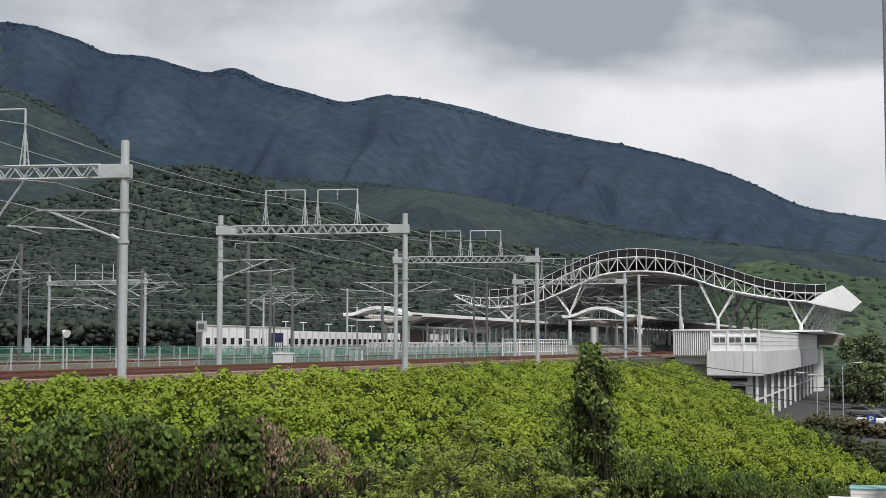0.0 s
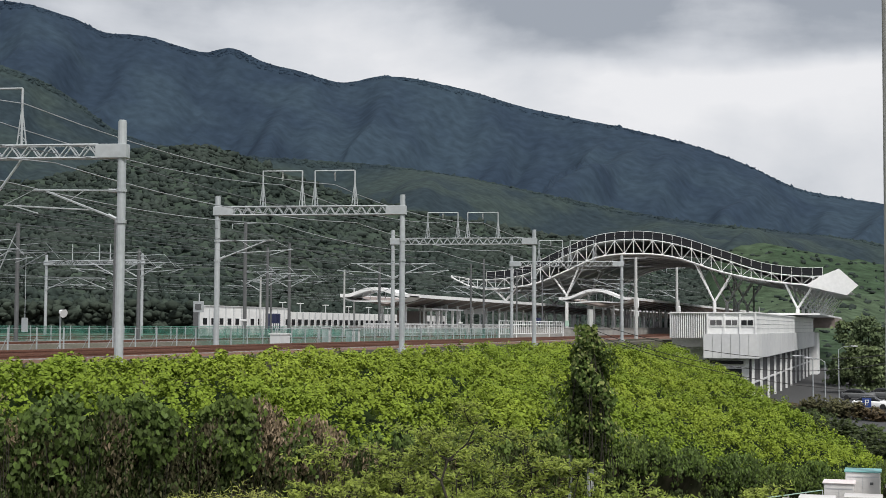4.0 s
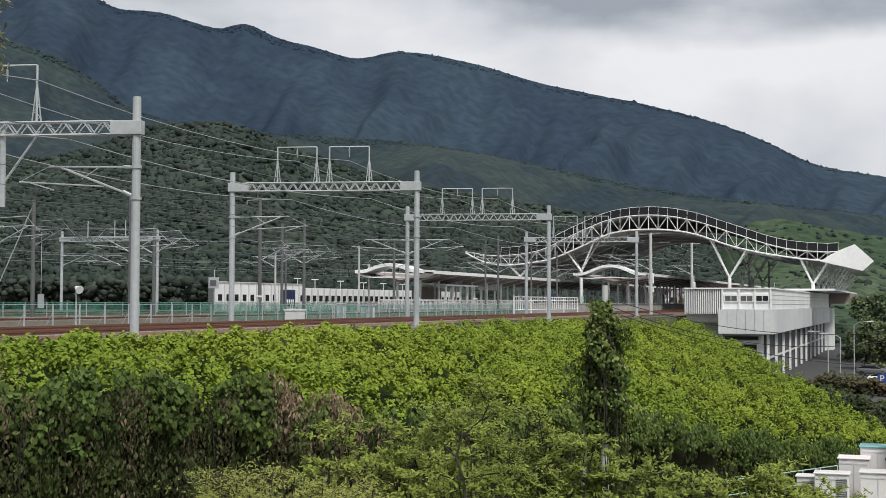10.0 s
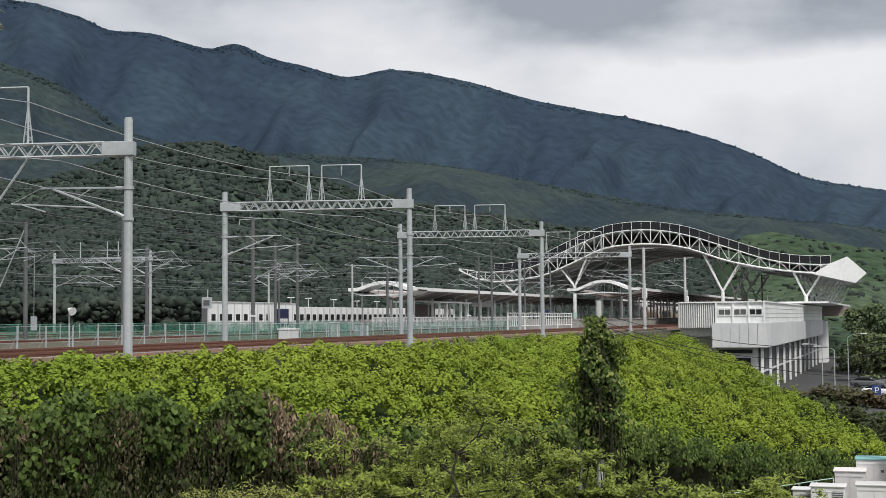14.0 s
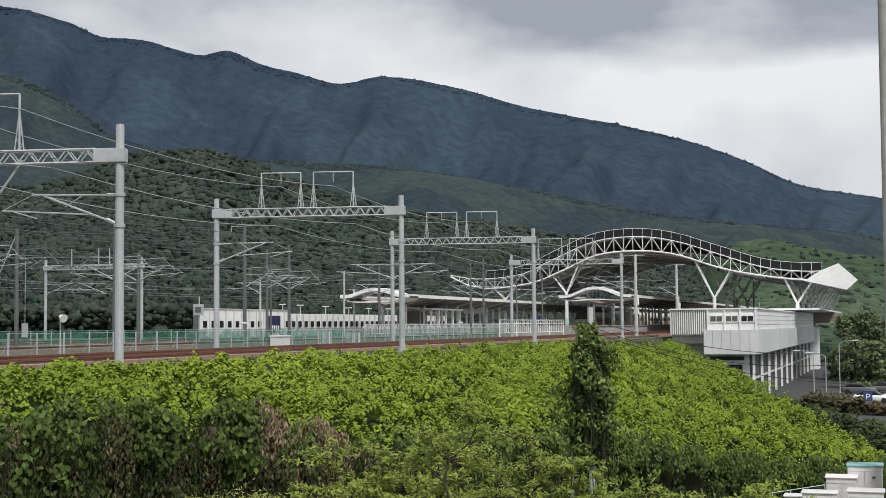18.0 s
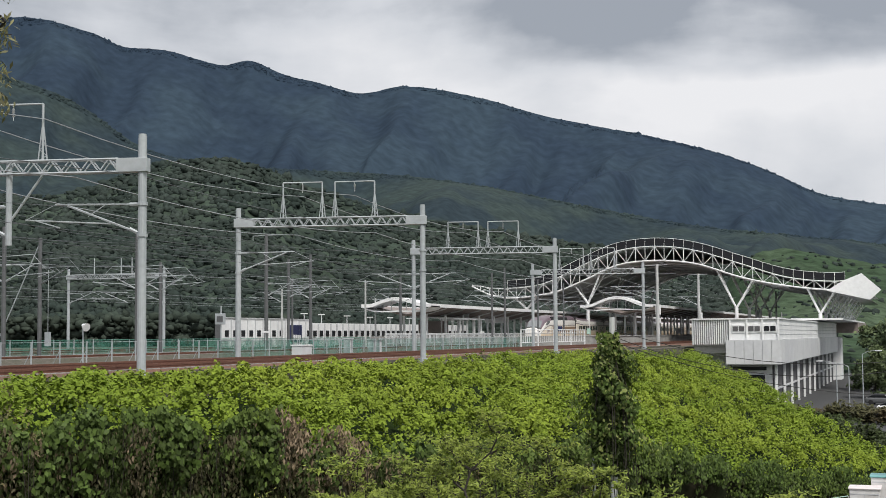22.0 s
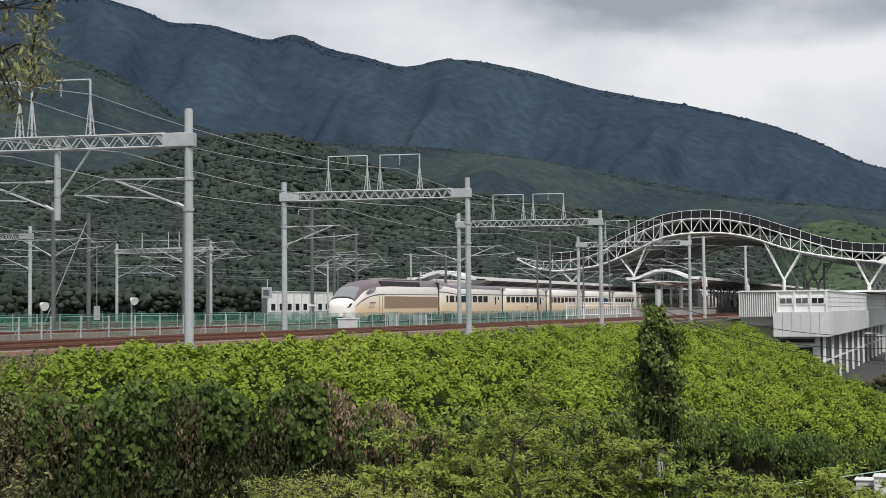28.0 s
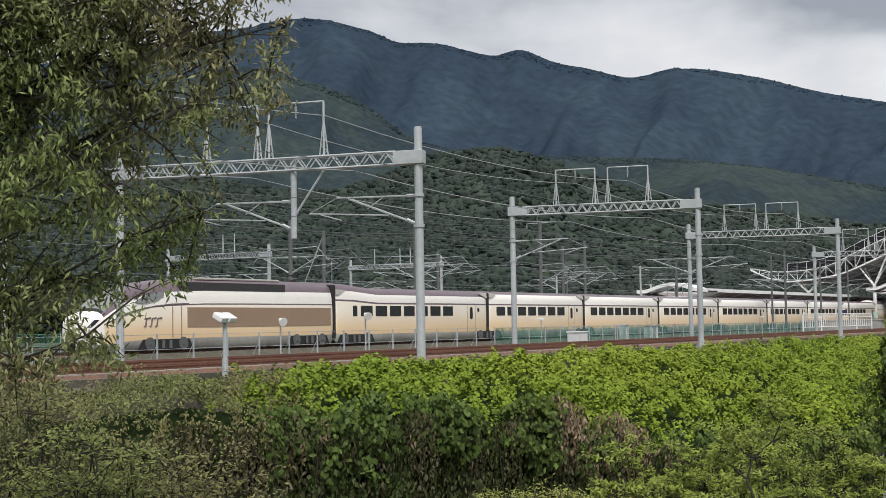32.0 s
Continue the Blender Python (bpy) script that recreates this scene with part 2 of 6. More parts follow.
NET_PALE = netting("pale_green_netting", (0.07, 0.25, 0.2), 0.42)


# ---- mesh helpers ----
def mesh_of(bm, name, material, smooth=False):
    me = bpy.data.meshes.new(name)
    bm.to_mesh(me)
    bm.free()
    for m in (material if isinstance(material, (list, tuple)) else [material]):
        me.materials.append(m)
    if smooth:
        me.shade_smooth()
    return me


def part(name, bm, material, parent=None, label="", smooth=False):
    ob = new(name, mesh_of(bm, name, material, smooth))
    ob.parent = parent
    return tagged(ob, label)


def piece(name, me, parent, m=None):
    """One more object on a mesh that others share."""
    ob = new(name, me)
    ob.parent = parent
    if m is not None:
        ob.matrix_basis = m
    return ob


def thing(name, label, category, group="", m=None, kind=""):
    ob = new(name)
    if m is not None:
        ob.matrix_basis = m
    return tagged(ob, label, category, group, kind)


def box(bm, x0, x1, y0, y1, z0, z1, mi=0, bevel=0.0):
    v = [bm.verts.new(p) for p in ((x0, y0, z0), (x1, y0, z0), (x1, y1, z0), (x0, y1, z0), (x0, y0, z1), (x1, y0, z1), (x1, y1, z1), (x0, y1, z1))]
    fs = [bm.faces.new([v[i] for i in q]) for q in ((0, 3, 2, 1), (4, 5, 6, 7), (0, 1, 5, 4), (1, 2, 6, 5), (2, 3, 7, 6), (3, 0, 4, 7))]
    for f in fs:
        f.material_index = mi
    if bevel:
        es = {e for f in fs for e in f.edges}
        bmesh.ops.bevel(bm, geom=list(es), offset=bevel, segments=2, affect="EDGES", profile=0.5)
    return bm


def bar(bm, p, q, r, n=6, r2=None, mi=0, cap=True):
    """A round bar from p to q, tapering to r2."""
    p, q = Vector(p), Vector(q)
    d = (q - p).normalized()
    a = d.orthogonal().normalized()
    b = d.cross(a)
    r2 = r if r2 is None else r2
    ra = [bm.verts.new(p + (a * math.cos(t) + b * math.sin(t)) * r) for t in [2 * math.pi * i / n for i in range(n)]]
    rb = [bm.verts.new(q + (a * math.cos(t) + b * math.sin(t)) * r2) for t in [2 * math.pi * i / n for i in range(n)]]
    for i in range(n):
        bm.faces.new((ra[i], ra[(i + 1) % n], rb[(i + 1) % n], rb[i])).material_index = mi
    if cap:
        bm.faces.new(ra[::-1]).material_index = mi
        bm.faces.new(rb).material_index = mi
    return bm


def path_bar(bm, pts, r, n=5):
    """A round bar along a line of points, in one piece."""
    pts = [Vector(p) for p in pts]
    prev = None
    for i, p in enumerate(pts):
        d = (pts[min(i + 1, len(pts) - 1)] - pts[max(i - 1, 0)]).normalized()
        a = d.cross(Vector((0.31, 0.2, 0.93))).normalized()
        c = d.cross(a)
        ring = [bm.verts.new(p + (a * math.cos(t) + c * math.sin(t)) * r) for t in [2 * math.pi * k / n for k in range(n)]]
        if prev:
            for k in range(n):
                bm.faces.new((prev[k], prev[(k + 1) % n], ring[(k + 1) % n], ring[k]))
        prev = ring
    return bm


def B():
    return bmesh.new()


def grid_mesh(name, fn, nu, nv, material, smooth=True):
    """A sheet from fn(u, v), u and v from 0 to 1."""
    co = np.array([fn(i / nu, j / nv) for j in range(nv + 1) for i in range(nu + 1)], dtype=np.float32)
    faces = [(j * (nu + 1) + i, j * (nu + 1) + i + 1, (j + 1) * (nu + 1) + i + 1, (j + 1) * (nu + 1) + i) for j in range(nv) for i in range(nu)]
    me = bpy.data.meshes.new(name)
    me.from_pydata(co.tolist(), [], faces)
    me.materials.append(material)
    if smooth:
        me.shade_smooth()
    return me


def leaves(name, P, N, size, material, rng, tilt=0.5, parent=None, slim=0.8, droop=0.25):
    """Many small folded leaves at places P with normals N: two faces each."""
    k = len(P)
    size = np.broadcast_to(size, (k,)) * rng.uniform(0.7, 1.3, k)
    N = N + rng.normal(0, tilt, (k, 3))
    N /= np.linalg.norm(N, axis=1, keepdims=True)
    D = rng.normal(0, 1, (k, 3)) + np.array([0, 0, -droop * 2])
    D -= N * (D * N).sum(1, keepdims=True)
    D /= np.linalg.norm(D, axis=1, keepdims=True) + 1e-9
    S = np.cross(N, D)
    s = size[:, None]
    base, tip = P - D * s * 0.5, P + D * s * 0.5 - N * s * droop * 0.4
    left, right = P + S * s * slim * 0.5 - D * s * 0.08 - N * s * 0.12, P - S * s * slim * 0.5 - D * s * 0.08 - N * s * 0.12
    co = np.stack([base, left, tip, right], 1).reshape(-1, 3).astype(np.float32)
    i = np.arange(k, dtype=np.int32) * 4
    loops = np.stack([i, i + 2, i + 1, i, i + 3, i + 2], 1).ravel().astype(np.int32)
    me = bpy.data.meshes.new(name)
    me.vertices.add(4 * k)
    me.vertices.foreach_set("co", co.ravel())
    me.loops.add(6 * k)
    me.loops.foreach_set("vertex_index", loops)
    me.polygons.add(2 * k)
    me.polygons.foreach_set("loop_start", np.arange(0, 6 * k, 3, dtype=np.int32))
    me.update(calc_edges=True)
    me.validate()
    me.materials.append(material)
    ob = new(name, me)
    ob.parent = parent
    return ob


def lerp_table(table, x):
    """Smooth curve through a few control values."""
    xs, ys = [p[0] for p in table], [p[1] for p in table]
    if x <= xs[0]:
        return ys[0]
    for i in range(len(xs) - 1):
        if x <= xs[i + 1]:
            t = (x - xs[i]) / (xs[i + 1] - xs[i])
            p0, p1, p2, p3 = ys[max(i - 1, 0)], ys[i], ys[i + 1], ys[min(i + 2, len(ys) - 1)]
            return 0.5 * (2 * p1 + (p2 - p0) * t + (2 * p0 - 5 * p1 + 4 * p2 - p3) * t * t + (3 * p1 - p0 - 3 * p2 + p3) * t ** 3)
    return ys[-1]


def nz(x, y, z=0.0, oct=4):
    return noise.fractal(Vector((x, y, z)), 0.9, 2.0, oct)


# ---- ground, embankment, distance ----
rng = np.random.default_rng(7)


def ground_fn(u, v):
    a, r = 2 * math.pi * u, 0.02 + 4400 * v ** 3
    return (r * math.sin(a), r * math.cos(a), -8.3 + 0.15 * nz(r * math.sin(a) * 0.05, r * math.cos(a) * 0.05))


tagged(new("ground", grid_mesh("ground", ground_fn, 72, 40, GRASS)), "rough green meadow and fields around the railway", "ground", kind="structure")

# the yard on top of the bank
bm = B()
box(bm, -150, -26.6, -80, 700, -9, -0.42)
tagged(part("yard", bm, GREY_BALLAST), "weathered grey-brown ballast bed of the railway yard", "railway yard", kind="structure")

CREST_X = -26.5
LIP = [(0.0, -23.5, 3.0, -0.95), (0.22, -19.2, 22.0, -0.72), (0.36, -16.6, 29.5, -0.82), (0.5, -14.3, 36.5, -1.95), (0.64, -11.2, 47.0, -2.75), (0.8, -7.4, 62.0, -4.6), (0.9, -4.0, 70.0, -5.75), (1.0, -0.6, 79.0, -6.2)]
CREST = [(0.0, CREST_X, 3.0, -0.95), (0.26, CREST_X, 32.5, -0.88), (0.34, CREST_X, 42.0, -0.72), (0.42, CREST_X, 52.0, -0.6), (0.5, CREST_X, 62.0, -0.5), (0.8, CREST_X, 112.0, -0.62), (1.0, -23.4, 152.0, -1.1)]


def along(table, u):
    return Vector([lerp_table([(t[0], t[k]) for t in table], u) for k in (1, 2, 3)])


def lumps(x, y):
    return 0.30 * nz(x * 0.33, y * 0.33, 2.0) + 0.42 * nz(x * 0.6, y * 0.9, 5.0)


def bank(u, v):
    """The vine-grown slope: v=0 at the top of the bank, 1 at the lip, to 1.6 down the overhanging front."""
    c, l = along(CREST, u), along(LIP, u)
    if v <= 1:
        p = c.lerp(l, v)
        p.z += 0.9 * (1 - (2 * v - 1) ** 2) * 0.38
        p.z += lumps(p.x, p.y) * min(1.0, 4 * v + 0.15)
    else:
        s = (v - 1) / 0.6
        p = l.copy()
        p.z += lumps(p.x, p.y) * (1 - s) - s * 4.2
        out = Vector((0.55, -0.35, 0))
        r = min(1.0, max(0.0, (s - 0.12) / 0.35))
        p += out * (0.45 * math.sin(min(s * 6, 1.57)) - 0.55 * r * r * (3 - 2 * r) + 0.45 * min(1.0, s * 5) * nz(p.x * 0.8, p.y * 0.8, p.z * 0.8))
    return p


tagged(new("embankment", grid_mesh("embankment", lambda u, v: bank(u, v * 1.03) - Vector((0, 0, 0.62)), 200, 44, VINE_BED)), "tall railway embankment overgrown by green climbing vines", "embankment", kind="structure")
tagged(new("embankment_front", grid_mesh("embankment_front", lambda u, v: bank(u, 1.03 + v * 0.57) - Vector((0, 0, 0.25)), 200, 24, SHADED_SOIL)), "steep earth front of the embankment behind hanging vines, shade in its dark colour", "embankment", kind="structure")


def scatter(count, u0, u1, v0, v1, near=1.0):
    """Places and normals on the bank, denser towards the camera."""
    nu, nv = 240, 120
    us, vs = np.linspace(u0, u1, nu + 1), np.linspace(v0, v1, nv + 1)
    G = np.array([[bank(float(u), float(v)) for u in us] for v in vs])
    du, dv = G[:-1, 1:] - G[:-1, :-1], G[1:, :-1] - G[:-1, :-1]
    cr = np.cross(dv, du)
    area = np.linalg.norm(cr, axis=2)
    mid = (G[:-1, :-1] + G[1:, 1:]) / 2
    w = area / np.linalg.norm(mid, axis=2) ** near
    pick = rng.choice(w.size, count, p=(w / w.sum()).ravel())
    j, i = np.divmod(pick, nu)
    a, b = rng.random((count, 1)), rng.random((count, 1))
    P = G[j, i] + du[j, i] * a + dv[j, i] * b
    N = cr[j, i] / (area[j, i][:, None] + 1e-9)
    N[N[:, 2] < -0.3] *= -1
    return P, N


def tuft(x, y):
    """How thick the growth is at a place, 0 to 1: gaps run down the slope in short streaks."""
    return 0.5 + 0.7 * nz(x * 0.35 + y * 0.12, y * 0.8 - x * 0.25, 8.0) + 0.75 * nz(x * 0.9 + y * 0.3, y * 1.9 - x * 0.6, 3.0, 2)


TX, TY = np.linspace(-28, 2, 240), np.linspace(0, 156, 780)
TUFT = np.array([[tuft(float(x), float(y)) for x in TX] for y in TY])


def tufts(P):
    """The same for many places at once, from a table."""
    i = np.clip((P[:, 0] + 28) / 30 * 239, 0, 238.99)
    j = np.clip(P[:, 1] / 156 * 779, 0, 778.99)
    i0, j0 = i.astype(int), j.astype(int)
    a, b = i - i0, j - j0
    return (TUFT[j0, i0] * (1 - a) + TUFT[j0, i0 + 1] * a) * (1 - b) + (TUFT[j0 + 1, i0] * (1 - a) + TUFT[j0 + 1, i0 + 1] * a) * b


LATTICE = rng.random((256, 256))


def grain(x, y):
    """Smooth noise from 0 to 1 for many places at once."""
    i, j = np.floor(x).astype(int), np.floor(y).astype(int)
    a, b = x - i, y - j
    a, b = a * a * (3 - 2 * a), b * b * (3 - 2 * b)
    i0, i1, j0, j1 = i % 256, (i + 1) % 256, j % 256, (j + 1) % 256
    return (LATTICE[i0, j0] * (1 - a) + LATTICE[i1, j0] * a) * (1 - b) + (LATTICE[i0, j1] * (1 - a) + LATTICE[i1, j1] * a) * b


def swell(x, y):
    """Height of the growth, 0 in the furrows to 1: long cushions lie down the fall of the slope."""
    along_fall, across = 0.45 * x - 0.89 * y, 0.89 * x + 0.45 * y
    across = across + 0.5 * grain(along_fall * 0.9, across * 0.9)
    v = 0.62 * grain(along_fall / 1.1, across / 0.5) + 0.38 * grain(along_fall / 0.45 + 31, across / 0.24 + 7)
    wide = grain(along_fall / 5.0 + 90, across / 2.6 + 50)
    return np.clip((v - 0.30 - 0.16 * wide) / 0.26, 0, 1)


# the vines grow in overlapping cushions, each covered with leaves like a small dome
C, CN = scatter(15500, 0.243, 1.0, 0.0, 1.03, 1.0)
thick = tufts(C)
keep = rng.random(len(C)) < np.clip(thick * 4.0 - 1.75, 0.05, 1)
C, CN, thick = C[keep], CN[keep], thick[keep]
PER = 60
rad = (0.15 + 0.0018 * np.linalg.norm(C, axis=1)) * rng.uniform(0.6, 1.5, len(C))
C = C + CN * (0.34 * np.clip(thick, 0, 1) * rng.uniform(0.0, 1.0, len(C)))[:, None]
d = rng.normal(0, 1, (len(C), PER, 3))
d /= np.linalg.norm(d, axis=2, keepdims=True)
up = CN[:, None, :] * 0.7 + np.array([0, 0, 0.5])
up = up / np.linalg.norm(up, axis=2, keepdims=True)
low_side = (d * up).sum(2, keepdims=True)
d = np.where(low_side < -0.15, d - 2 * low_side * up, d)
high = (d * up).sum(2, keepdims=True)
flat = d - up * high
P = C[:, None, :] + rad[:, None, None] * (flat * np.array([1.2, 1.25, 1.0]) + up * high * 1.0)
N = d * 0.8 + np.array([0.1, -0.1, 0.55])
P, N = P.reshape(-1, 3), N.reshape(-1, 3)
lift = swell(P[:, 0], P[:, 1])
keep = rng.random(len(P)) < 0.14 + 0.86 * lift
P, N, lift = P[keep], N[keep], lift[keep]
P[:, 2] += 0.5 * lift - 0.4
dist = np.linalg.norm(P, axis=1)
tagged(leaves("vine_leaves", P, N, 0.10 + 0.0004 * dist, VINE, rng, 0.28, slim=0.78, droop=0.4), "dense bright green vine leaves covering the bank", "vines", kind="stuff")


def hang(count, v0, v1, floor, size, material, name, label, out=0.42, droop=0.9, slim=0.75):
    P, N = scatter(count, 0.24, 1.0, v0, v1, 1.0)
    thick = np.array([0.5 + 1.0 * nz(x * 0.9, y * 0.9, z * 0.3, 3) + 0.7 * nz(x * 2.4, y * 2.4, z * 1.1, 6.0) for x, y, z in P])
    keep = rng.random(len(P)) < np.clip(thick * 2.4 - floor, 0.02, 1)
    P, N, thick = P[keep], N[keep], thick[keep]
    bare = (P[:, 1] > 31.6) & (P[:, 1] < 35.2) & (P[:, 2] > -3.0) & (rng.random(len(P)) < 0.75)
    P, N, thick = P[~bare], N[~bare], thick[~bare]
    lift = out * np.clip(thick, 0, 1.2) * rng.uniform(0.3, 1.0, len(P))
    tagged(leaves(name, P + N * lift[:, None], N + np.array([0.15, -0.4, 0.35]), size, material, rng, 0.3, droop=droop, slim=slim), label, "vines", kind="stuff")


# leaf colour darkens downwards to paint the shade on the front
hang(44000, 1.0, 1.2, 0.35, 0.14, VINE_MID, "lip_vine_leaves", "green vine leaves curling over the edge of the bank, half shade in their colour", 0.75)
hang(64000, 1.08, 1.36, 0.85, 0.14, VINE_DARK, "hanging_vine_leaves", "vine leaves hanging down the front of the bank, shade in their dark green", 0.7)
hang(30000, 1.3, 1.6, 1.25, 0.1, VINE_DARK, "low_vine_leaves", "sparse leaves at the foot of the bank, shade in their dark green", 0.3, 1.6, 0.5)
hang(64000, 1.1, 1.58, 0.15, 0.11, STEM_LEAF, "dry_hanging_shoots", "dry grey-brown shoots and shrivelled leaves hanging down the bank", 0.2, 2.2, 0.26)
# shoots hang free from the edge of the bank like a curtain
b = B()
strands = {"green": [], "dry": []}
for k in range(1000):
    u = random.uniform(0.16, 0.64)
    p = bank(u, 1.04) + Vector((0.42, -0.32, 0)) * random.uniform(0.5, 1.15)
    drop = random.uniform(0.8, 3.4)
    kind = "green" if nz(u * 60, 0.0, 3.0) + random.uniform(-0.4, 0.4) > 0.05 else "dry"
    sway = Vector((random.gauss(0, 0.12), random.gauss(0, 0.12), -drop))
    if k % 8 == 0:
        path_bar(b, [p, p + sway * 0.5 + Vector((0.06, -0.05, 0)), p + sway], 0.006, 4)
    n = int(drop / 0.09)
    strands[kind] += [p + sway * (i / n) + Vector((random.gauss(0, 0.07), random.gauss(0, 0.07), 0)) for i in range(n)]
tagged(part("vine_stems", b, BARK), "thin dry vine stems hanging down the bank", "vines", kind="stuff")
for kind, material, name, label in (("green", VINE_DARK, "hanging_shoots", "shoots hanging from the edge of the bank, shade in their dark green"), ("dry", STEM_LEAF, "dry_shoots", "dry grey-brown shoots hanging from the edge of the bank")):
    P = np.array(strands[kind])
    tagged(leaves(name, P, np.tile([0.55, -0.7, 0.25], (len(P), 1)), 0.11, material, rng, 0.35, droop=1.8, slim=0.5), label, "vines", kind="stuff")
P, N = scatter(26000, 0.25, 0.56, 1.04, 1.5, 1.0)
keep = np.array([nz(x * 1.1, y * 1.1, z * 0.22 + 4.0) > (-0.12 if 31.8 < y < 35.8 and z > -2.6 else 0.16) for x, y, z in P])
P, N = P[keep], N[keep]
tagged(leaves("withered_vine_leaves", P + N * rng.uniform(0.1, 0.5, (len(P), 1)), N + np.array([0.1, -0.4, 0.2]), 0.13, DRY_LEAF, rng, 0.5, droop=1.4, slim=0.42), "withered brown vine leaves hanging on the bank", "vines", kind="stuff")
P, N = scatter(3000, 0.41, 0.478, 1.0, 1.2, 1.0)
tagged(leaves("withered_patch", P + N * rng.uniform(0.25, 0.6, (len(P), 1)), N + np.array([0.1, -0.4, 0.3]), 0.13, DRY_LEAF, rng, 0.5, droop=1.3, slim=0.45), "patch of withered brown vine leaves on the edge of the bank", "vines", kind="stuff")
P, N = scatter(130000, 0.0, 0.265, 0.02, 1.55, 1.0)
thick = np.array([0.5 + 0.9 * nz(x * 0.9, y * 0.9, z * 0.7, 3) + 0.6 * nz(x * 2.6, y * 2.6, z * 2.0, 6.0) for x, y, z in P])
keep = rng.random(len(P)) < np.clip(thick * 2.6 - 0.7, 0.02, 1)
P, N, thick = P[keep], N[keep], thick[keep]
tagged(leaves("weeds_on_bank", P + N * (0.55 * np.clip(thick, 0, 1.2) * rng.uniform(0.2, 1.0, len(P)))[:, None], N + np.array([0.1, -0.3, 0.4]), 0.092, WEED_LEAF, rng, 0.45, slim=0.42, droop=0.6), "dull olive weeds and dry stalks on the bank", "weeds", kind="stuff")

# mountains: azimuth to the left of the track in degrees, height of the skyline in degrees
RIDGE = [(-25, 3.2), (-8, 4.2), (0.4, 4.9), (3.6, 5.55), (6.2, 6.8), (8.7, 7.65), (10.8, 8.22), (14.5, 8.97), (17.8, 9.9), (20.5, 10.28), (22.3, 10.0), (24.0, 10.4), (25.5, 10.75), (26.9, 11.28), (28.0, 11.08), (30.4, 11.6), (32.0, 11.68), (33.3, 12.2), (35.6, 12.65), (38, 12.3), (44, 11.0), (60, 8.0)]
SPUR = [(-25, 2.2), (0.4, 3.3), (4.1, 3.85), (8.5, 4.4), (13.1, 5.3), (16.6, 6.0), (20.2, 6.6), (24.4, 6.85), (28.8, 7.1), (31.3, 7.75), (33.9, 9.4), (36.1, 10.2), (39, 10.6), (46, 8.8), (60, 6.0)]
FOOT = [(-25, 1.6), (0.4, 2.4), (8.5, 3.2), (13.2, 3.75), (18.8, 4.65), (21.6, 5.25), (24.4, 6.15), (26.5, 6.95), (28.3, 7.3), (31, 6.95), (33.4, 6.0), (36, 5.6), (40, 6.3), (46, 7.4), (60, 6.0)]


def hill(table, near, far, rough, seed, folds=0.1):
    def fn(u, v):
        az = -25 + 85 * u
        wob = 1 + 0.05 * nz(az * 0.12, seed)
        if v <= 0.8001:
            s = min(1.0, v / 0.8)
            r = near + (far * wob - near) * s
            top = r * math.tan(radians(lerp_table(table, az)))
            z = -8.3 + (top + 9.4) * (0.75 * s + 0.25 * s * s)
            fold = az * 0.3 + s * 1.5 + 0.5 * nz(az * 0.1, s, seed)
            z += folds * rough * math.sin(math.pi * s) * (1 - 2 * abs(nz(fold, s * 0.45, seed + 2, 3)))
            z += rough * (math.sin(math.pi * min(s, 1)) ** 0.8) * (nz(az * 0.16 + s * 0.8, s * 0.8, seed, 2) + 0.2 * nz(az * 0.55 + s * 1.5, s * 2.0, seed, 2))
            z += min(0.0016 * r, 1.2) * nz(az * 4.0, s * 12, seed + 3)
        else:
            s = (v - 0.8) / 0.2
            r = far * wob * (1 + 0.5 * s)
            z = (far * wob * math.tan(radians(lerp_table(table, az))) + 1.15) * (1 - s) - 8.3 * s
        return (-r * math.sin(radians(az)), r * math.cos(radians(az)), z)
    return fn


range_fn = hill(RIDGE, 1500, 3000, 85, 6.5, 0.6)
spur_fn = hill(SPUR, 800, 1600, 60, 9.0)
tagged(new("mountain_range", grid_mesh("mountain_range", range_fn, 420, 90, FOREST_FAR)), "long forested mountain range under clouds, coloured blue for haze", "mountain", kind="structure")
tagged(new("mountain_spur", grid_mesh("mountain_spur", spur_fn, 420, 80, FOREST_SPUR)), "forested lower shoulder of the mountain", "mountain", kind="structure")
foot_fn = hill(FOOT, 330, 760, 18, 15.0)
tagged(new("foothill", grid_mesh("foothill", foot_fn, 420, 80, FOREST_MID)), "wooded foothill behind the railway, haze in its grey-green colour", "hill", kind="structure")


def crowns(name, places, sizes, material, seg=1):
    """Uneven tree crowns joined into one mesh."""
    b = B()
    bmesh.ops.create_icosphere(b, subdivisions=seg, radius=1.0)
    base = np.array([v.co for v in b.verts])
    tris = np.array([[v.index for v in f.verts] for f in b.faces])
    b.free()
    k = len(places)
    jit = 1 + rng.normal(0, 0.33, (k, len(base), 1))
    stretch_xyz = rng.uniform(0.65, 1.3, (k, 1, 3)) * np.array([1.1, 1.1, 0.85])
    co = places[:, None, :] + base[None] * jit * stretch_xyz * sizes[:, None, None]
    idx = (tris[None] + (np.arange(k) * len(base))[:, None, None]).reshape(-1, 3)
    me = bpy.data.meshes.new(name)
    me.vertices.add(k * len(base))
    me.vertices.foreach_set("co", co.astype(np.float32).ravel())
    me.loops.add(idx.size)
    me.loops.foreach_set("vertex_index", idx.astype(np.int32).ravel())
    me.polygons.add(len(idx))
    me.polygons.foreach_set("loop_start", np.arange(0, idx.size, 3, dtype=np.int32))
    me.update(calc_edges=True)
    me.materials.append(material)
    me.shade_smooth()
    return new(name, me)


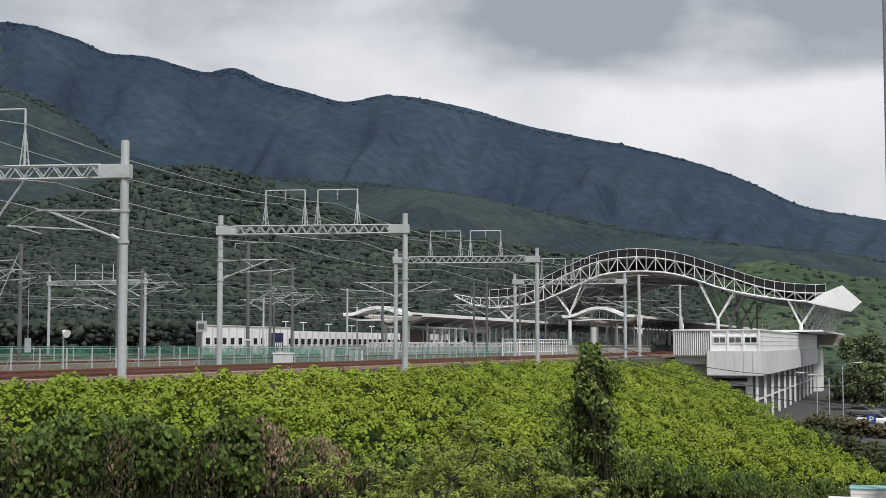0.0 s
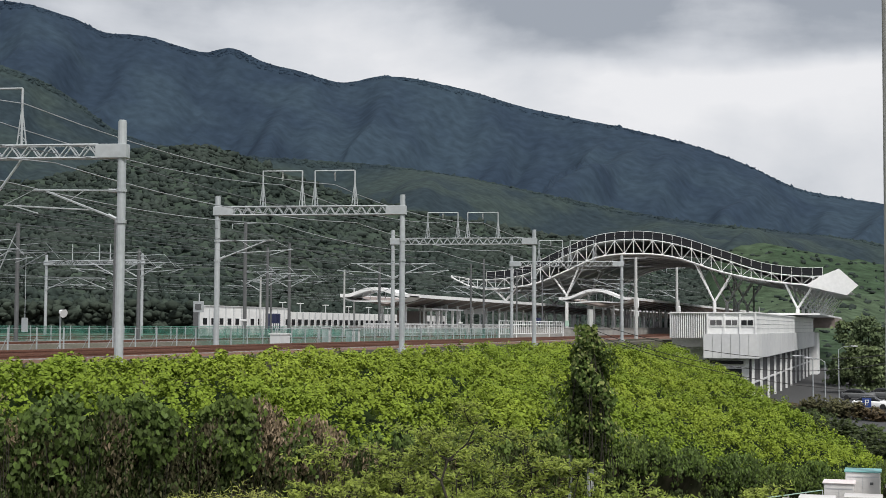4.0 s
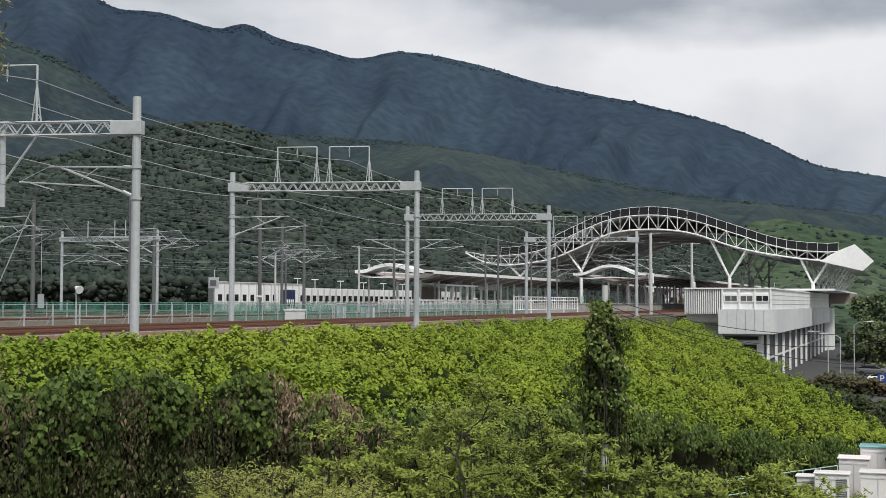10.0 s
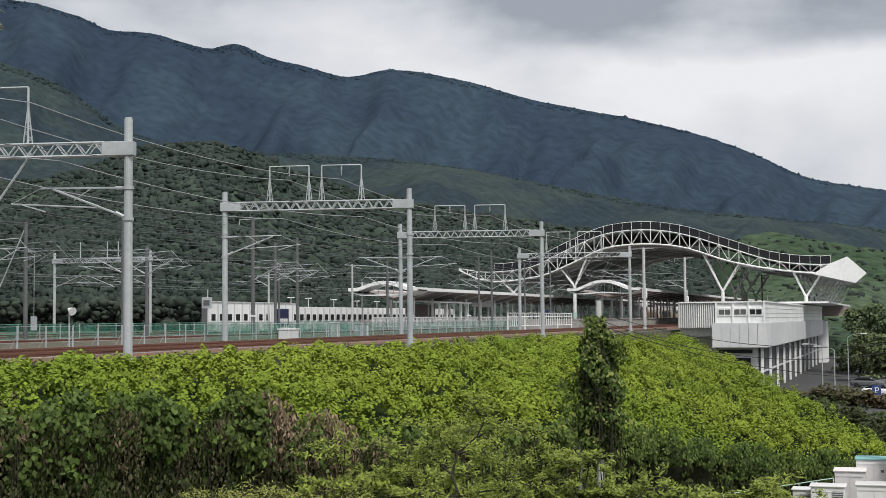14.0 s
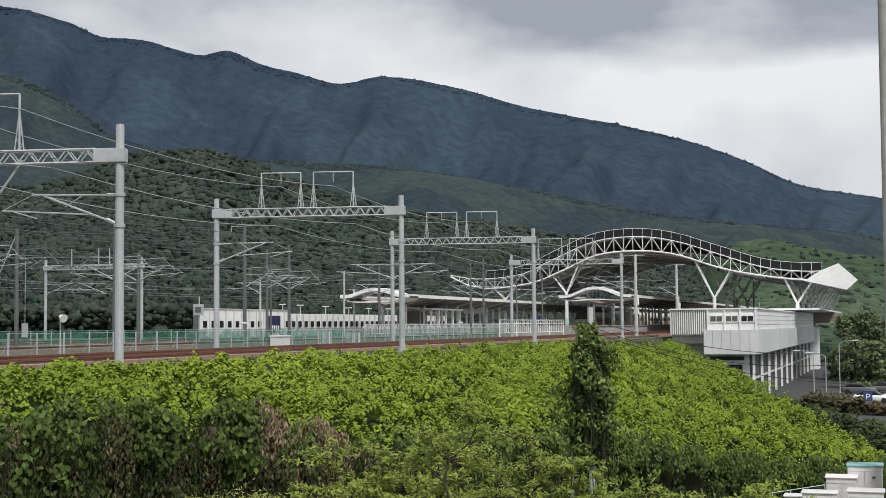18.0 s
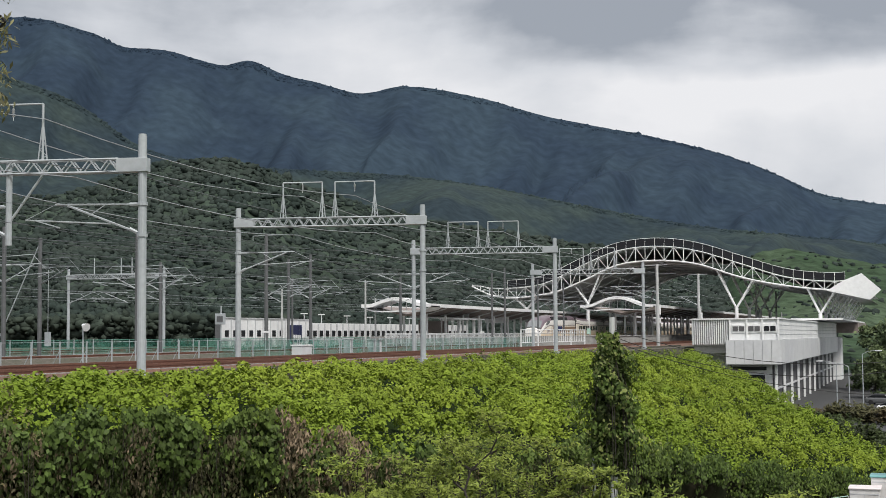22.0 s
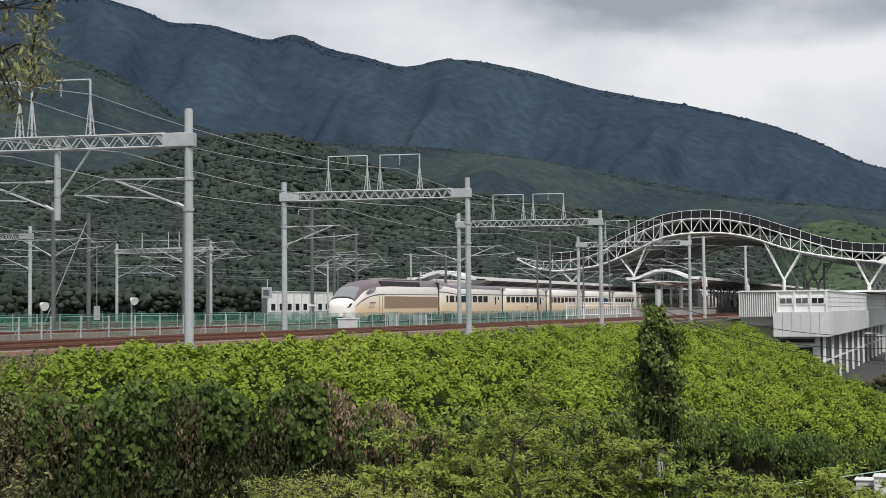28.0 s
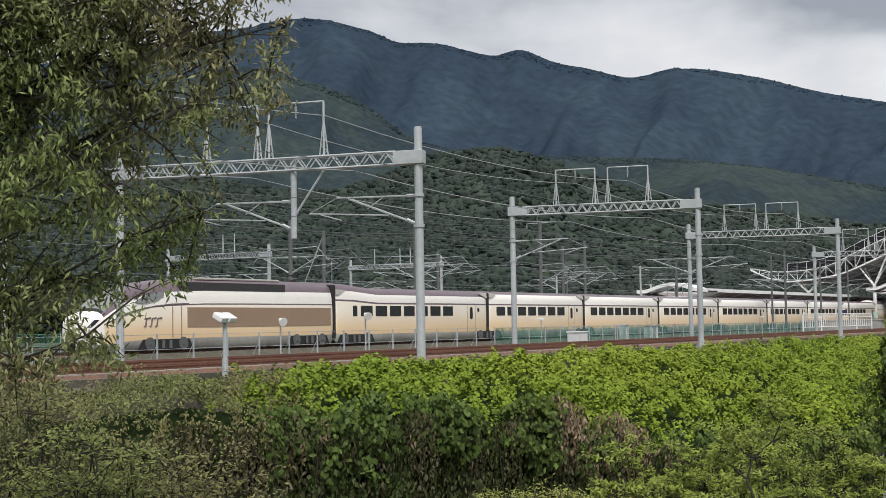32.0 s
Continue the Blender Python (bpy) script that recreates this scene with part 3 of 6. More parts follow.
SLOPE = [(-25, 1.5), (-5, 2.0), (0.4, 2.5), (3, 3.0), (5.2, 3.4), (6.4, 3.1), (7.2, 2.3), (8.0, 0.8), (9, -0.3), (60, -0.3)]
slope_fn = hill(SLOPE, 330, 560, 6, 21.0)
tagged(new("grassy_hillside", grid_mesh("grassy_hillside", slope_fn, 300, 50, FIELD)), "light green terraced hillside behind the station", "hillside", kind="structure")
uu, vv = rng.uniform(0.22, 0.375, 700), rng.uniform(0.0, 0.81, 700)
W = np.array([slope_fn(float(a), float(b)) for a, b in zip(uu, vv)])
tagged(crowns("hillside_trees", W, rng.uniform(0.4, 1.3, len(W)) * np.where(rng.random(len(W)) < 0.1, 1.9, 1.0), CROWN), "scattered trees and bushes on the hillside", "trees", kind="stuff")
uu, vv = rng.uniform(0.34, 0.93, 34000), rng.uniform(0.0, 0.81, 34000)
W = np.array([foot_fn(float(a), float(b)) for a, b in zip(uu, vv)])
tagged(crowns("foothill_woods", W + np.array([0, 0, 0.1]), (0.7 + 1.7 * rng.random(len(W)) ** 2.2) * (0.75 + 0.5 * vv), CROWN), "thousands of broadleaf trees on the foothill, haze in their grey-green colour", "woods", kind="stuff")

BELT_CROWN = mat("belt_crown", (0.037, 0.049, 0.04), 0.95, 0, 0.3, 0.12, 0.5, 1.2, second=(0.046, 0.058, 0.046), island=0.25, spec=0.03)
az, r = np.radians(rng.uniform(25.5, 52, 9000)), rng.uniform(250, 328, 9000)
W = np.stack([-r * np.sin(az), r * np.cos(az), 5.6 * rng.random(9000) - 0.6], 1)
tagged(crowns("tree_belt", W, rng.uniform(0.45, 1.15, 9000), BELT_CROWN), "belt of dark green trees at the foot of the hill", "woods", kind="stuff")

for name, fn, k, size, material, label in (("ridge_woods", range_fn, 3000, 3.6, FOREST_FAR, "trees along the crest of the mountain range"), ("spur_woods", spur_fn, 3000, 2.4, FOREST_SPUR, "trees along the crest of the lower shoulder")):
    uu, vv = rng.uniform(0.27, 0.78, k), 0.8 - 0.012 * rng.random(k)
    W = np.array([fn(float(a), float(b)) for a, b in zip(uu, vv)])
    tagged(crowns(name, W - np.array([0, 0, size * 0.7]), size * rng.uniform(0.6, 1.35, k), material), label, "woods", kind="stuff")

# ---- tracks ----

def track(name, x, y0, y1, label, bed=True):
    t = thing(name, label, "railway track", "tracks of the yard")
    if bed:
        b = B()
        v = [b.verts.new((x + dx, yy, z)) for yy in (y0, y1) for dx, z in ((-2.1, -0.43), (-1.45, -0.16), (1.45, -0.16), (2.1, -0.43))]
        for i in range(3):
            b.faces.new((v[i], v[i + 1], v[i + 5], v[i + 4]))
        part("ballast_bed", b, BALLAST if x > -40 else GREY_BALLAST, t)
    for s in (-0.7175, 0.7175):
        b = B()
        box(b, x + s - 0.075, x + s + 0.075, y0, y1, -0.14, -0.12)
        box(b, x + s - 0.012, x + s + 0.012, y0, y1, -0.12, -0.04)
        box(b, x + s - 0.036, x + s + 0.036, y0, y1, -0.04, 0.0)
        part("rail", b, RAIL, t)
    b = B()
    box(b, -1.25, 1.25, -0.125, 0.125, -0.17, -0.135)
    sleeper = mesh_of(b, "sleeper", CONCRETE)
    start = 24 if x > -40 else 40
    for k in range(230):
        piece("sleeper", sleeper, t, pose(x, start + 0.62 * k, 0))
    return t


for x in (-31.5, -36.5):
    track("railway_track", x, -40, 520, "rusty railway track on red-brown ballast along the bank")
for x in (-54.5, -70.0, -83.0, -88.5):
    track("railway_track", x, -40, 520, "railway track on grey ballast in the yard")

bm = B()
box(bm, -28.85, -28.45, 8, 175, -0.42, -0.22)
tagged(part("cable_trough", bm, GREY_BALLAST), "low weathered brown-grey cable trough along the track", "cable trough", kind="structure")


# ---- overhead line ----
def lattice(bm, p, q, h, w, n, r):
    """A lattice beam from p to q: four chords and diagonals on all sides."""
    p, q = Vector(p), Vector(q)
    d = (q - p)
    side = Vector((-d.y, d.x, 0)).normalized() * (w / 2)
    up = Vector((0, 0, h / 2))
    for a in (-1, 1):
        for b in (-1, 1):
            bar(bm, p + side * a + up * b, q + side * a + up * b, r, 5)
    for i in range(n):
        a, b = p + d * (i / n), p + d * ((i + 0.5) / n)
        c = p + d * ((i + 1) / n)
        for s in (-1, 1):
            bar(bm, a + side * s - up, b + side * s + up, r * 0.7, 4, cap=False)
            bar(bm, b + side * s + up, c + side * s - up, r * 0.7, 4, cap=False)
        bar(bm, a - side + up, b + side + up, r * 0.6, 4, cap=False)
    return bm


def cantilever(bm, x, y, z, d, reach=3.5):
    """Hinged bracket with its stay, tube and steady arm, pointing along d in x."""
    a = Vector((x, y, z))
    bar(bm, a + Vector((0, 0, 1.15)), a + Vector((d * reach, 0, 1.2)), 0.035, 5)
    bar(bm, a, a + Vector((d * (reach - 0.5), 0, 1.15)), 0.045, 5)
    bar(bm, a + Vector((d * reach * 0.36, 0, 0.42)), a + Vector((d * (reach + 1.2), 0, 0.62)), 0.03, 5)
    bar(bm, a + Vector((d * reach * 0.62, 0, 0.72)), a + Vector((d * reach * 0.42, 0, 1.17)), 0.022, 4)
    bar(bm, a + Vector((d * (reach + 0.75), 0, 0.58)), a + Vector((d * (reach - 0.2), 0, 0.3)), 0.03, 4)
    bar(bm, a + Vector((d * reach, 0, 1.2)), a + Vector((d * (reach + 1.2), 0, 0.62)), 0.012, 4)
    for zz in (0, 1.15):
        bar(bm, a + Vector((d * 0.18, 0, zz + (0.06 if zz == 0 else 0))), a + Vector((d * 0.5, 0, zz + (0.22 if zz == 0 else 0.01))), 0.075, 6)


def mast(bm, x, y, h, r=0.175, base=-0.4):
    bar(bm, (x, y, base), (x, y, h), r, 12, r * 0.92)
    bar(bm, (x, y, h), (x, y, h + 0.06), r * 0.8, 12)
    bar(bm, (x, y, base), (x, y, base + 0.22), r * 1.7, 10)
    for z in (5.0, 6.2):
        bar(bm, (x, y, z), (x, y, z + 0.12), r * 1.22, 10)


def hoop(bm, x0, x1, y, z0, z1):
    """A feeder-wire frame on top of a beam, with small lattice feet."""
    for x in (x0, x1):
        bar(bm, (x, y, z0), (x, y, z1), 0.05, 5)
        for s in (-1, 1):
            bar(bm, (x + 0.19 * s, y, z0), (x + 0.03 * s, y, z0 + 1.35), 0.028, 4)
        for k in range(5):
            w = 0.19 - 0.03 * k
            bar(bm, (x - w * (-1) ** k, y, z0 + 0.22 * k), (x + (w - 0.03) * (-1) ** k, y, z0 + 0.22 * (k + 1)), 0.018, 4)
    bar(bm, (x0, y, z1), (x1, y, z1), 0.04, 5)


def insulator(bm, x, y, z, n=5):
    bar(bm, (x, y, z), (x, y, z - 0.62), 0.018, 4)
    for i in range(n):
        bar(bm, (x, y, z - 0.16 - 0.07 * i), (x, y, z - 0.2 - 0.07 * i), 0.07, 8, 0.04)


SKEW = 11.0


def askew(x, y, right=-28.0, angle=SKEW):
    """How far along a beam that stands askew the line of sight to (x, y) meets it."""
    a = radians(angle)
    return (right - x) / (math.cos(a) + (x / -y) * math.sin(a))


def on_beam(x, y, right=-28.0, angle=SKEW):
    """The place on the askew beam for the straight beam's x."""
    d, a = askew(x, max(y, 46.2), right, angle), radians(angle)
    return right - d * math.cos(a), y - d * math.sin(a)


def gantry(y, left=-40.3, right=-28.0, drop=None, beam_z=8.12, top=9.0, hoops=((-37.2, -34.55), (-33.7, -31.08)), brackets=(), hoop_z=10.5, angle=SKEW, spikes=()):
    if angle:
        left, drop = right - askew(left, y), drop and right - askew(drop, y)
        hoops = [[right - askew(x, y) for x in h] for h in hoops]
        brackets = [(right - askew(x, y), d) for x, d in brackets]
    t = thing("catenary_gantry", "grey galvanised steel catenary gantry with a lattice beam between two masts", "catenary gantry", "catenary gantries over the tracks")
    t.matrix_basis = pose(right, y, 0, 0, 0, angle) @ pose(-right, -y, 0)
    for x in (left, right):
        b = B()
        mast(b, x, y, top)
        part("mast", b, STEEL, t, smooth=False)
        b = B()
        s = 1 if x == left else -1
        box(b, min(x - 0.24 * s, x + 1.0 * s), max(x - 0.24 * s, x + 1.0 * s), y - 0.22, y + 0.22, beam_z - 0.27, beam_z + 0.27, bevel=0.02)
        part("clamp_box", b, STEEL, t)
    b = B()
    lattice(b, (left + 0.9, y, beam_z), (right - 0.9, y, beam_z), 0.5, 0.36, 15, 0.045)
    part("lattice_beam", b, STEEL, t)
    for x0, x1 in hoops:
        b = B()
        hoop(b, x0, x1, y, beam_z + 0.25, hoop_z)
        part("feeder_frame", b, STEEL, t)
        b = B()
        insulator(b, (x0 + x1) / 2, y, hoop_z)
        part("insulator", b, OFF_WHITE, t)
    for x in spikes:
        b = B()
        bar(b, (x, y, beam_z + 0.2), (x, y, beam_z + 2.1), 0.07, 6, 0.05)
        part("upright", b, STEEL, t)
    if drop:
        b = B()
        bar(b, (drop, y, beam_z + 0.2), (drop, y, 4.75), 0.125, 10)
        bar(b, (drop, y, 5.6), (drop + 1.5, y, beam_z - 0.1), 0.05, 6)
        part("drop_post", b, STEEL, t)
    for x, d in brackets:
        b = B()
        cantilever(b, x, y, 5.1, d)
        part("cantilever", b, STEEL, t)
    return t


gantry(46.2, left=-43.7, drop=-34.05, hoops=((-38.65, -35.9), (-35.3, -32.5)), beam_z=7.76, top=8.9, hoop_z=10.25, brackets=((-28, -1), (-34.05, -1)))
gantry(77.9, beam_z=8.08, top=8.95, brackets=((-40.3, 1),))
gantry(109.8, brackets=((-40.3, -1), (-40.3, 1)))
gantry(148.0, top=8.8, beam_z=7.95, brackets=((-28, -1),))
for y in (40.0, 72.0, 104.0, 136.0):
    gantry(y, left=-92.0, right=-79.6, drop=-85.5 if y < 50 else None, hoops=(), angle=0, spikes=(-88.6, -85.1, -83.7), brackets=((-79.6, -1), (-84.2, -1), (-92.0, 1)))

YG = (-20.0, 14.0, 46.2, 77.9, 109.8, 148.0, 196.0, 250.0)


def wire_run(name, x, z, sag, material, r, ys=YG, skew=False):
    t = thing(name, "overhead wire strung between the gantries", "overhead wire", "overhead wires")
    b = B()
    holds = [on_beam(x, y) if skew else (x, y) for y in ys]
    pts = [(*holds[0], z)]
    for p, q in zip(holds, holds[1:]):
        pts += [(p[0] + (q[0] - p[0]) * s / 8, p[1] + (q[1] - p[1]) * s / 8, z - sag * 4 * (s / 8) * (1 - s / 8)) for s in range(1, 9)]
    path_bar(b, pts, r, 4)
    part("wire", b, material, t)
    return t


for x in (-35.88, -32.4):
    wire_run("feeder_wire", x, 9.65, 0.6, PALE_WIRE, 0.02, skew=True)
for x in (-31.5, -36.5):
    wire_run("contact_wire", x, 5.4, 0.0, WIRE, 0.012)
    wire_run("catenary_wire", x, 6.3, 0.45, WIRE, 0.012)
for x in (-28.25, -40.6):
    wire_run("earth_wire", x, 7.4, 0.45, WIRE, 0.014)
for x, z in ((-31.0, 7.35), (-36.2, 7.3)):
    wire_run("return_wire", x, z, 0.5, PALE_WIRE, 0.022, skew=True)
for x, z, sag in ((-44.0, 6.9, 0.5), (-44.6, 6.2, 0.4), (-50.2, 7.6, 0.6), (-58.6, 7.2, 0.5), (-63.5, 6.9, 0.6), (-66.5, 8.0, 0.6)):
    wire_run("cross_wire", x, z, sag, WIRE, 0.014, (-10, 38, 83, 124, 172, 240))
for x in (-54.5, -70.0):
    wire_run("contact_wire", x, 5.3, 0.0, WIRE, 0.013, (0, 45, 90, 135, 180, 240))
    wire_run("catenary_wire", x, 6.4, 0.5, WIRE, 0.013, (0, 45, 90, 135, 180, 240))
for x in (-83.0, -88.5):
    wire_run("contact_wire", x, 5.3, 0.0, PALE_WIRE, 0.013, (8, 40, 72, 104, 136, 168, 230))
    wire_run("catenary_wire", x, 6.5, 0.5, PALE_WIRE, 0.013, (8, 40, 72, 104, 136, 168, 230))
for x in (-87.9, -84.1):
    wire_run("feeder_wire", x, 9.3, 0.6, PALE_WIRE, 0.018, (8, 40, 72, 104, 136, 168, 230))


def yard_mast(x, y, h, dark=True, brackets=(), r=0.17, z=5.0, cross=False):
    t = thing("catenary_mast", ("dark weathered" if dark else "pale grey concrete") + " catenary mast with bracket arms in the yard", "catenary mast", "catenary masts of the yard")
    b = B()
    bar(b, (x, y, -0.45), (x, y, h), r, 10, r * 0.85)
    part("mast", b, DARK_STEEL if dark else CONCRETE_POLE, t)
    for d in brackets:
        b = B()
        cantilever(b, x, y, z, d, 2.9)
        part("cantilever", b, STEEL, t)
    if dark:
        for d in brackets:
            b = B()
            bar(b, (x, y, z + 1.75), (x + d * 2.3, y, z + 1.85), 0.03, 5)
            bar(b, (x + d * 2.3, y, z + 1.85), (x + d * 3.4, y, z + 0.75), 0.018, 4)
            part("stay", b, STEEL, t)
    if cross:
        b = B()
        bar(b, (x - 1.4, y, h - 0.15), (x + 1.2, y, h - 0.1), 0.04, 5)
        bar(b, (x - 1.4, y, h - 0.15), (x - 1.4, y, h - 0.6), 0.03, 5)
        part("cross_arm", b, STEEL, t)
    return t


# masts of the yard
guyed = yard_mast(-59.0, 83.7, 8.3, True, (1, 1), 0.16)
b = B()
bar(b, (-59.0, 83.7, 8.0), (-63.2, 83.7, -0.4), 0.045, 5)
part("guy_rod", b, STEEL, guyed)
b = B()
bar(b, (-58.3, 83.7, 1.0), (-58.3, 83.7, 6.0), 0.02, 4)
box(b, -58.5, -58.1, 83.6, 83.8, 0.6, 1.6)
part("weight_stack", b, STEEL, guyed)
yard_mast(-59.0, 79.6, 8.8, True, (1, -1), 0.17)
yard_mast(-58.5, 95.8, 9.4, True, (1, -1), 0.17)
yard_mast(-58.5, 99.4, 7.3, True, (1, -1), 0.15)
yard_mast(-58.5, 118.8, 10.9, True, (1,), 0.2, cross=True)
yard_mast(-58.5, 123.7, 8.8, True, (1,), 0.16)
yard_mast(-58.8, 125.2, 7.0, True, (), 0.11)
yard_mast(-58.5, 128.9, 9.5, True, (1, -1), 0.17)
yard_mast(-67.5, 141.0, 6.5, False, (-1,), 0.12)
yard_mast(-58.5, 143.7, 7.4, False, (), 0.12)
yard_mast(-58.5, 154.8, 8.2, True, (1, -1), 0.17)
yard_mast(-66.0, 165.5, 6.0, False, (), 0.12)
yard_mast(-50.8, 172.7, 9.9, True, (1, -1), 0.15)
yard_mast(-50.8, 167.0, 9.0, True, (-1,), 0.13)
for y in (190.0, 205.0):
    yard_mast(-51.0, y, 9.0, True, (1,), 0.13)
for x, y in ((-28.8, 161.0), (-28.2, 189.0), (-27.2, 250.0), (-26.2, 276.0)):
    yard_mast(x, y, 9.3, False, (-1,), 0.19, cross=True)
for x, y, h in ((-29.4, 165.0, 5.2), (-29.0, 196.0, 5.0), (-28.2, 262.0, 5.4), (-27.4, 300.0, 5.6)):
    yard_mast(x, y, h, False, (), 0.13)


# ---- fences ----
def fence(x, y0, y1, z0, z1, step, net, label, net_from=None, net_to=None, pale=False, green=False):
    t = thing("yard_fence", label, "fence", "fences of the yard")
    b = B()
    box(b, -0.03, 0.03, -0.03, 0.03, 0, z1 - z0)
    bar(b, (0, 0, z1 - z0 - 0.45), (-0.55, 0, 0), 0.018, 4)
    me = mesh_of(b, "post", STEEL)
    n = int((y1 - y0) / step)
    for i in range(n + 1):
        piece("post", me, t, pose(x, y0 + i * step, z0))
    for z in (z1 - 0.04, (z0 + z1) / 2, z0 + 0.2):
        b = B()
        bar(b, (x, y0, z), (x, y1, z), 0.022 if green else 0.012, 5)
        part("rail", b, GREEN_FENCE if green else STEEL, t)
    if net:
        b = B()
        a, c = net_from or y0, net_to or y1
        m = int((c - a) / 0.8)
        rows = [[b.verts.new((x - 0.04 + 0.05 * math.sin(i * 1.7), a + (c - a) * i / m, z)) for z in (z0 + 0.03, (z0 + z1) / 2, z1 - 0.06)] for i in range(m + 1)]
        for i in range(m):
            for j in range(2):
                b.faces.new((rows[i][j], rows[i + 1][j], rows[i + 1][j + 1], rows[i][j + 1]))
        part("netting", b, NET_PALE if pale else NET, t)
    return t


fence(-42.2, 20, 158, -0.42, 0.98, 2.45, True, "wire fence with steel posts and green netting between the tracks", 79, 90)
fence(-42.32, 91, 156, -0.42, 0.95, 8.0, True, "torn pale green netting hung on a fence", pale=True)
fence(-60.5, 20, 150, -0.42, 1.05, 2.6, True, "green fence with netting on the far side of the yard", green=True)


# ---- station ----
ROOF_TOP = [(-73.6, 9.9), (-68.8, 9.2), (-60.7, 9.9), (-53.8, 12.9), (-47.9, 15.2), (-41.1, 15.8), (-34.6, 14.9), (-27.2, 12.5), (-20.0, 10.2), (-12.9, 9.4), (-9.4, 9.6)]
ROOF_LOW = [(-73.6, 9.7), (-70.9, 8.3), (-66.8, 7.5), (-58.7, 8.4), (-53.8, 10.3), (-47.9, 12.8), (-41.2, 13.4), (-34.6, 12.7), (-27.2, 10.3), (-20.0, 8.8), (-12.9, 8.0), (-9.4, 7.9)]
RY0, RY1 = 230.0, 362.0
roof = thing("station_roof", "wave-shaped white steel truss roof of the station with dark edge panels", "station roof")
XS = [-73.6 + 64.2 * i / 40 for i in range(41)]


def zt(x):
    return lerp_table(ROOF_TOP, x)


def zl(x):
    return lerp_table(ROOF_LOW, x)


b = B()
grids = []
for first, last, y1 in ((2, 33, 290.0), (33, 40, RY1)):
    for zf, dz, f in ((zl, 0.1, 1), (zt, -0.1, -1)):
        grids.append(([[b.verts.new((x, y, zf(x) + dz)) for x in XS[first:last + 1]] for y in (RY0 + 0.4, (RY0 + y1) / 2, y1)], f))
for g, f in grids:
    for r0, r1 in zip(g, g[1:]):
        for i in range(len(r0) - 1):
            b.faces.new([r0[i], r0[i + 1], r1[i + 1], r1[i]][::-f])
part("roof_skin", b, ROOF_SKIN, roof, "grey soffit", smooth=True)
for y in (RY0,):
    for zf, r in ((zt, 0.075), (zl, 0.13)):
        b = B()
        path_bar(b, [(x, y, zf(x)) for x in XS], r, 6)
        part("chord", b, WHITE, roof)
    b = B()
    for i in range(0, 40):
        x0, x1 = XS[i], XS[i + 1]
        bar(b, (x1, y, zl(x1)), (x1, y, zt(x1)), 0.06, 4)
        if i % 2:
            bar(b, (x0, y, zl(x0)), (x1, y, zt(x1)), 0.055, 4)
        else:
            bar(b, (x0, y, zt(x0)), (x1, y, zl(x1)), 0.055, 4)
    part("truss_web", b, WHITE, roof)
for i in range(4, 39):
    x0, x1 = XS[i] + 0.05, XS[i + 1] - 0.05
    b = B()
    v = [b.verts.new(p) for p in ((x0, RY0 - 0.05, zt(x0) + 0.15), (x1, RY0 - 0.05, zt(x1) + 0.15), (x1, RY0 + 0.25, zt(x1) + 1.35), (x0, RY0 + 0.25, zt(x0) + 1.35), (x0, RY0 + 0.2, zt(x0) + 0.15), (x1, RY0 + 0.2, zt(x1) + 0.15), (x1, RY0 + 0.4, zt(x1) + 1.35), (x0, RY0 + 0.4, zt(x0) + 1.35))]
    for q in ((0, 1, 2, 3), (5, 4, 7, 6), (3, 2, 6, 7), (0, 4, 5, 1), (1, 5, 6, 2), (0, 3, 7, 4)):
        b.faces.new([v[k] for k in q])
    part("edge_panel", b, DARK_PANEL, roof, "dark edge panel")
b = B()
for i in range(4, 40):
    bar(b, (XS[i], RY0 - 0.1, zt(XS[i])), (XS[i], RY0 + 0.2, zt(XS[i]) + 1.4), 0.026, 4)
path_bar(b, [(x, RY0 + 0.2, zt(x) + 1.4) for x in XS[4:40]], 0.035, 5)
part("panel_ribs", b, WHITE, roof)
for k in range(6):
    y = RY0 + 9.0 * (k + 1)
    b = B()
    path_bar(b, [(x, y, zl(x) - 0.1) for x in XS[3:34]], 0.16, 5)
    part("rib", b, OFF_WHITE, roof)
for i in range(5, 34, 3):
    b = B()
    bar(b, (XS[i], RY0 + 0.5, zl(XS[i]) - 0.05), (XS[i], 289.5, zl(XS[i]) - 0.05), 0.1, 5)
    part("purlin", b, OFF_WHITE, roof)
# the prow at the street end
b = B()
sec = [(-8.45, 10.6), (-5.5, 7.9), (-7.25, 6.35), (-13.8, 7.9), (-11.3, 9.45)]
va = [b.verts.new((x, RY0 - 0.4, z)) for x, z in sec]
vb = [b.verts.new((-16.0 + (x + 16.0) * 0.55, RY0 + 40, 8.6 + (z - 8.6) * 0.45)) for x, z in sec]
b.faces.new(va)
b.faces.new(vb[::-1])
for i in range(5):
    b.faces.new((va[i], vb[i], vb[(i + 1) % 5], va[(i + 1) % 5]))
bmesh.ops.recalc_face_normals(b, faces=b.faces[:])
part("prow", b, WHITE, roof, "solid white prow")
# rows of V columns
for k in range(10):
    for xa, xm, za, xb, wide in ((-55.5, -53.2, 6.4, -51.0, 1.0), (-31.5, -28.3, 5.3, -25.6, 1.0), (-17.0, -15.0, 4.2, -12.6, 1.0), (-66.0, -64.0, 5.6, -62.0, 1.0)):
        y = RY0 + 1 + (14.0 if xm > -20 else 18.0) * k
        if xm < -20 and k > 3:
            continue
        b = B()
        for x in (xa, xb):
            bar(b, (xm, y, za), (x, y, zl(x)), 0.2, 6, 0.15)
            bar(b, (xm, y, za), (x, y + 3.5, zl(x)), 0.13, 5, 0.1)
        bar(b, (xm, y, 3.4 if xm > -20 else -0.4), (xm, y, za), 0.3, 8)
        part("v_column", b, WHITE, roof)


